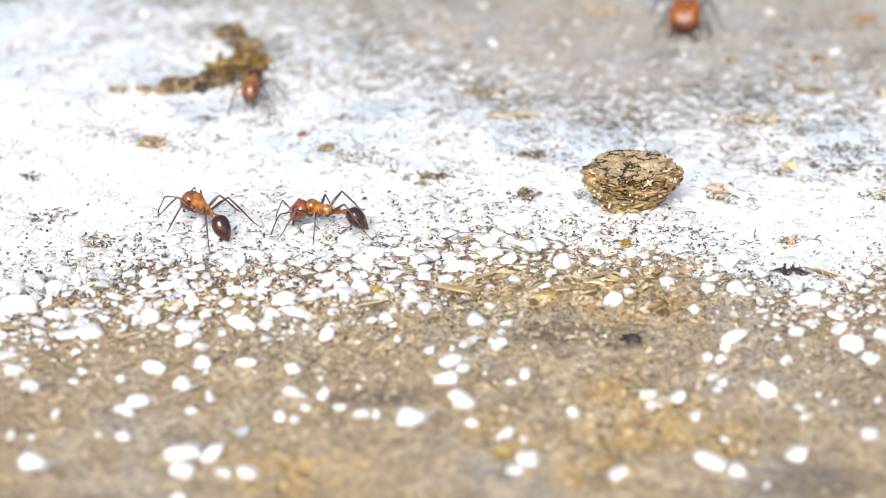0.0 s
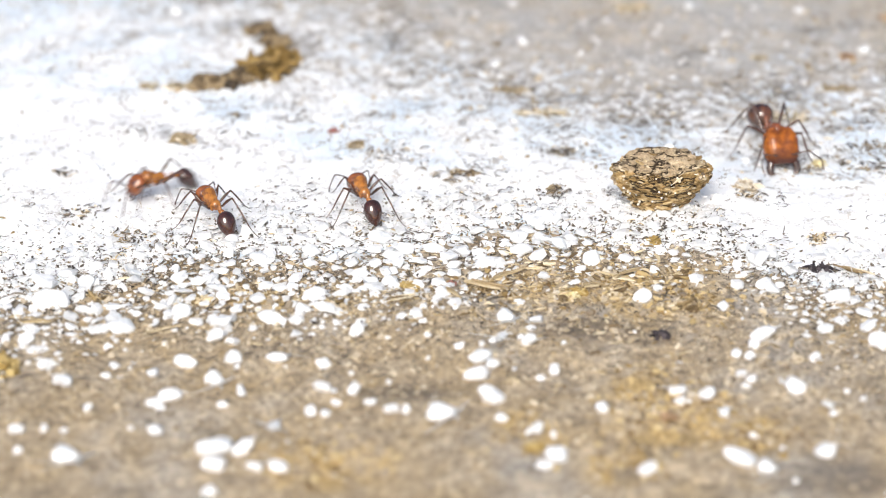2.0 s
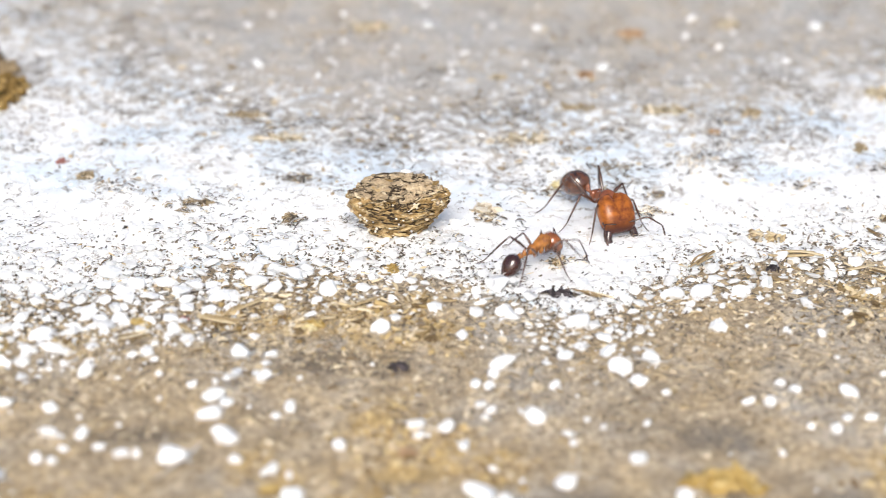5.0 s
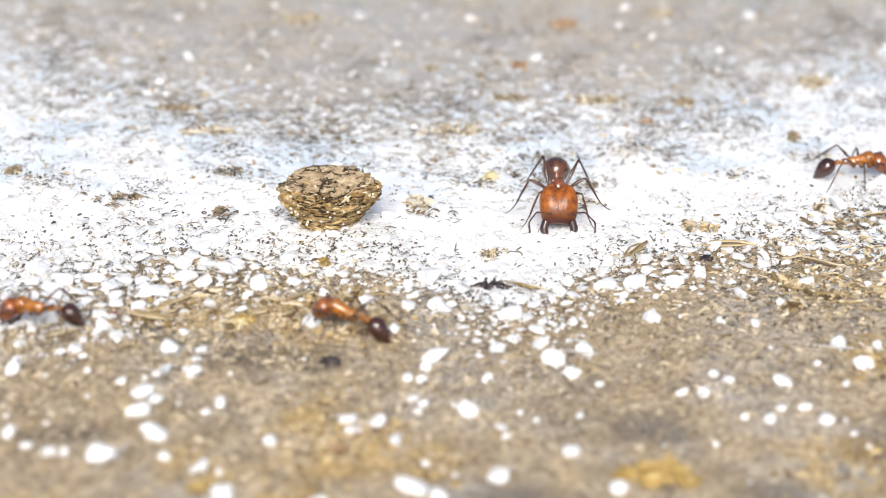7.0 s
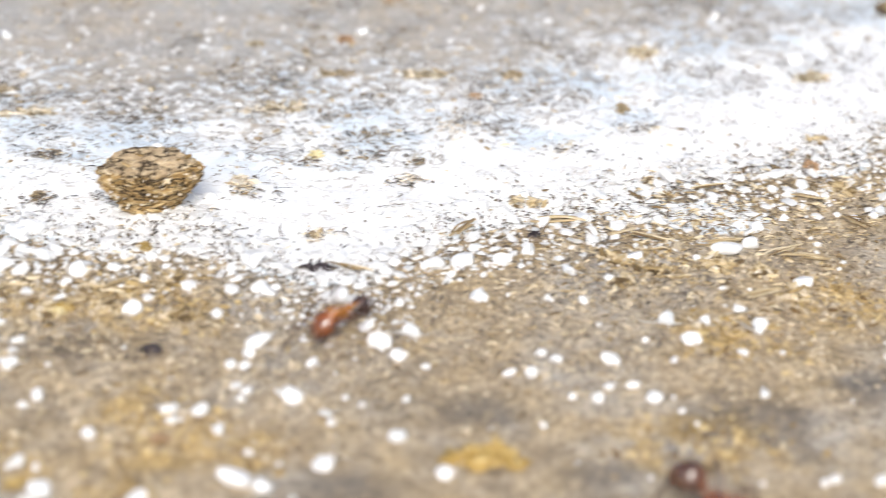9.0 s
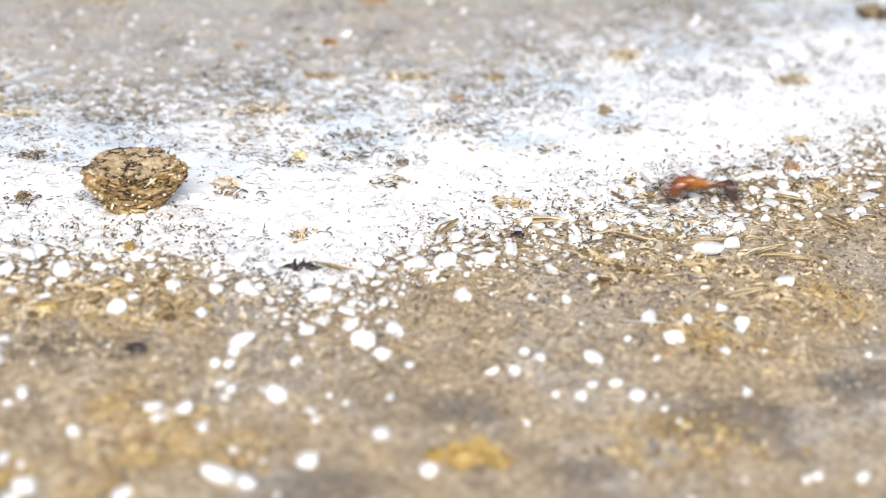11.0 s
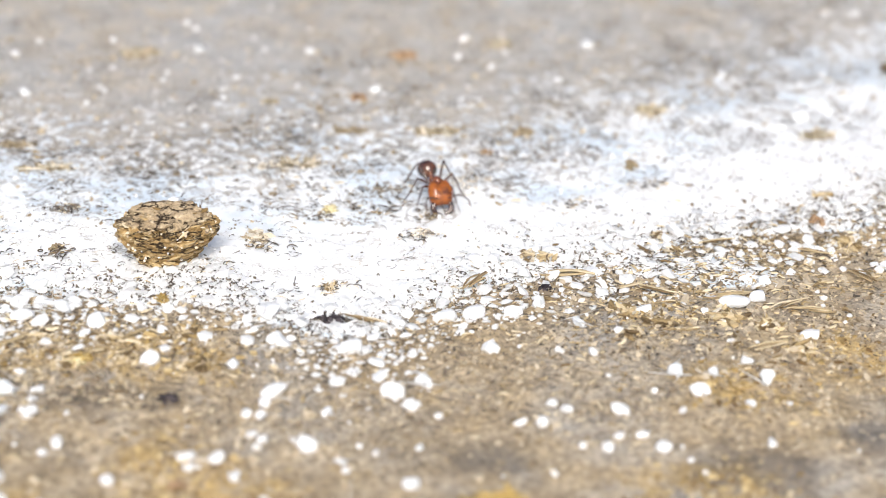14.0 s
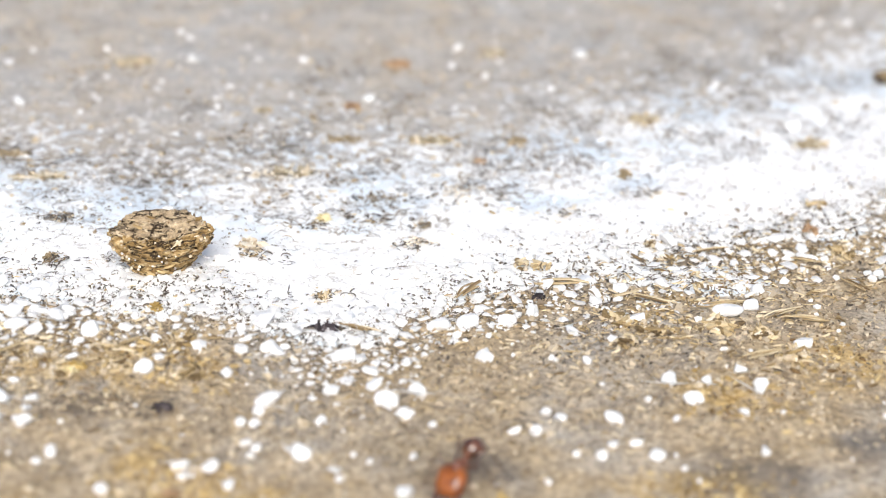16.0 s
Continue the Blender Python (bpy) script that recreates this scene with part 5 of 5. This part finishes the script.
# ---- the loose salt, sand and grit ----
def build_stuff():
    rng = np.random.default_rng(7)

    def strew(n, x0, x1, y0, y1, keep):
        x, y = rng.uniform(x0, x1, n), rng.uniform(y0, y1, n)
        k = rng.uniform(0, 1, n) < keep(x, y)
        return x[k], y[k]

    # packed angular grains along the near rim of the streak
    def rim(x, y, width, shift):
        lo = np.interp(x, [p[0] for p in LOWER_EDGE], [p[1] for p in LOWER_EDGE])
        left = step((4 - x) / 4)            # the litter is broader towards -x
        return np.exp(-(((y - lo - shift - 0.9 * left + 0.9 * step((x - 7) / 3)) / (width * (1 + 0.45 * left))) ** 2))
    # the grains lie side by side, the largest first, with narrow gaps between them
    x, y = strew(160000, -20, 40, -9, 12, lambda a, b: np.clip(rim(a, b, 1.55, 0.35) * (0.35 + 1.0 * clouds(a, b, 1.5, 15)) * np.interp(a, [-2, 2, 6, 9, 40], [1.0, 0.6, 0.6, 0.7, 0.8]), 0, 1))
    s = np.clip(rng.lognormal(-2.6, 0.52, len(x)), 0.035, 0.27) * np.interp(x, [0, 9], [1.0, 0.9])
    order = np.argsort(-s)
    x, y, s = x[order], y[order], s[order]
    taken, free = np.zeros((3200, 1300), bool), np.zeros(len(x), bool)
    for k in range(len(x)):
        i, j, h = int((x[k] + 22) * 50), int((y[k] + 12) * 50), max(1, int(s[k] * 50 * 0.86 + 0.5))
        if not taken[i - h:i + h + 1, j - h:j + h + 1].any():
            taken[i - h:i + h + 1, j - h:j + h + 1] = free[k] = True
    x, y, s = x[free], y[free], s[free]
    me = scatter_mesh("salt_litter", ICO, ICO_FACES, x, y, height(x, y) + s * 0.25, s * rng.uniform(0.9, 1.4, len(x)), s * 1.0, s * rng.uniform(0.3, 0.5, len(x)), rng, RIM_SALT, 0.4, 0.22)
    tagged(new("salt_litter", me), "packed litter of small white salt grains", "salt", kind="stuff")
    # fine salt over the streak itself
    x, y = strew(15000, -20, 40, -4, 26, lambda a, b: 0.45 * salt_cover(a, b) * clouds(a, b, 1.4, 19))
    s = np.clip(rng.lognormal(-2.75, 0.35, len(x)), 0.03, 0.15)
    me = scatter_mesh("fine_salt", ICO, ICO_FACES, x, y, height(x, y) + s * 0.15, s * rng.uniform(1.0, 1.6, len(x)), s * 1.1, s * 0.5, rng, SALT, 0.3, 0.3)
    tagged(new("fine_salt", me), "fine white salt powder and small grains", "salt", kind="stuff")
    # sparse small salt grains over the bare ground
    x, y = strew(2600, -20, 42, -18, 34, lambda a, b: 0.6 * clouds(a, b, 3.0, 16) * np.interp(b, [3, 8], [1.0, 0.2]))
    s = np.clip(rng.lognormal(-2.35, 0.4, len(x)), 0.04, 0.2)
    me = scatter_mesh("salt_dust", ICO, ICO_FACES, x, y, height(x, y) + s * 0.3, s * 1.1, s, s * 0.8, rng, SALT)
    tagged(new("salt_dust", me), "sparse fine salt grains on bare ground", "salt", kind="stuff")
    # sand over the bare ground, thick where the litter lies
    x, y = strew(120000, -21, 42, -18, 36, lambda a, b: np.clip(1 - 1.1 * salt_cover(a, b), 0, 1) * np.interp(b, [-14, -9, -6.5, -4, 2, 6], [0.12, 0.28, 0.55, 0.85, 0.8, 0.12]) * (0.35 + 0.8 * clouds(a, b, 2.0, 23)))
    s = np.clip(rng.lognormal(-3.2, 0.42, len(x)), 0.022, 0.11)
    me = scatter_mesh("sand", CUBE, CUBE_FACES, x, y, height(x, y) + s * 0.3, s * rng.uniform(0.8, 1.6, len(x)), s, s * 0.7, rng, SAND, 0.35)
    tagged(new("sand", me), "fine tan and brown sand on the ground", "sand", kind="stuff")

    # ochre chips and crumbs in the patches of plant dust
    x = np.concatenate([px + rx * rng.normal(0, 0.55, int(70 * rx * ry) + 20) for px, py, rx, ry in OCHRE_PATCHES])
    y = np.concatenate([py + ry * rng.normal(0, 0.55, int(70 * rx * ry) + 20) for px, py, rx, ry in OCHRE_PATCHES])
    s = np.clip(rng.lognormal(-2.9, 0.45, len(x)), 0.025, 0.13)
    me = scatter_mesh("ochre_chips", ICO, ICO_FACES, x, y, height(x, y) + s * 0.2, s * rng.uniform(0.8, 1.8, len(x)), s * 0.8, s * 0.4, rng, OCHRE_CHIP, 0.4, 0.4)
    tagged(new("ochre_chips", me), "small ochre and yellow plant chips on bare ground", "chaff", kind="stuff")

    # dark grit in the rim's gaps, also standing for their shade, and in the litter before it
    x, y = strew(60000, -20, 40, -10, 12, lambda a, b: np.clip(1.0 * rim(a, b, 1.5, 0.5) * np.interp(a, [4, 9], [1, 0.8]) + 0.45 * rim(a, b, 5.0, -4.0) * clouds(a, b, 1.5, 27), 0, 1))
    s = np.clip(rng.lognormal(-3.7, 0.35, len(x)), 0.012, 0.045)
    me = scatter_mesh("grit", CUBE, CUBE_FACES, x, y, height(x, y) + s * 0.5, s * rng.uniform(0.8, 2.6, len(x)), s * 0.8, s * 0.7, rng, GRIT, 0.4)
    tagged(new("grit", me), "dark brown grit, also shade in the gaps between the salt grains", "grit", kind="stuff")

    # thin curled dark shreds: in clusters in the salt, along its rim, also standing for shaded gaps there, and where
    # it thins out on the far side
    def haze_zone(x, y):
        up = np.interp(x, [p[0] for p in UPPER_EDGE], [p[1] for p in UPPER_EDGE])
        return np.exp(-(((y - up + 0.5) / 3.2) ** 2))
    x, y = strew(85000, -20, 40, -6, 26, lambda a, b: np.clip(step((salt_cover(a, b) - 0.1) * 3) * np.clip(1.35 - salt_cover(a, b), np.interp(a, [5, 12], [0.22, 0.03]), 1) * np.clip(5.0 * clouds(a, b, 1.5, 18, 3) - 2.65, 0.015, 1) * 1.2 + 1.3 * rim(a, b, 1.35, 0.3) * clouds(a, b, 0.9, 33) + 0.6 * haze_zone(a, b) * clouds(a, b, 1.2, 29) ** 2, 0, 1))
    n = len(x)
    me = fibre_mesh("shreds", x, y, np.clip(rng.lognormal(-1.5, 0.45, n), 0.08, 0.6), np.clip(rng.lognormal(-4.35, 0.4, n), 0.007, 0.026), 2.8, 0.9, rng, SHRED)
    tagged(new("shreds", me), "thin curled dark plant shreds in the salt", "plant shreds", kind="stuff")
    # fine straw fibres matted over the litter before the salt
    for name, mat, count, label in (("straw_fibres", STRAW, 12000, "fine pale straw fibres matted over the litter"), ("ochre_fibres", CHAFF, 15000, "fine ochre plant fibres matted over the litter"), ("dark_fibres", SHRED, 12000, "fine dark plant fibres matted over the litter")):
        x, y = strew(count, -20, 40, -10, 12, lambda a, b: np.clip((rim(a, b, 2.6, -2.2) * (0.2 + 1.1 * clouds(a, b, 1.8, 37)) + 0.12 * rim(a, b, 6.0, -5.0)) * np.interp(a, [-6, 1, 8, 15, 18, 40], [0.5, 1.0, 0.6, 0.5, 1.0, 1.0]), 0, 1))
        n = len(x)
        me = fibre_mesh(name, x, y, np.clip(rng.lognormal(-1.5, 0.5, n), 0.08, 0.8), np.clip(rng.lognormal(-4.1, 0.4, n), 0.008, 0.036), 1.1, 0.8, rng, mat)
        tagged(new(name, me), label, "straw fibres", kind="stuff")


build_stuff()
motions()
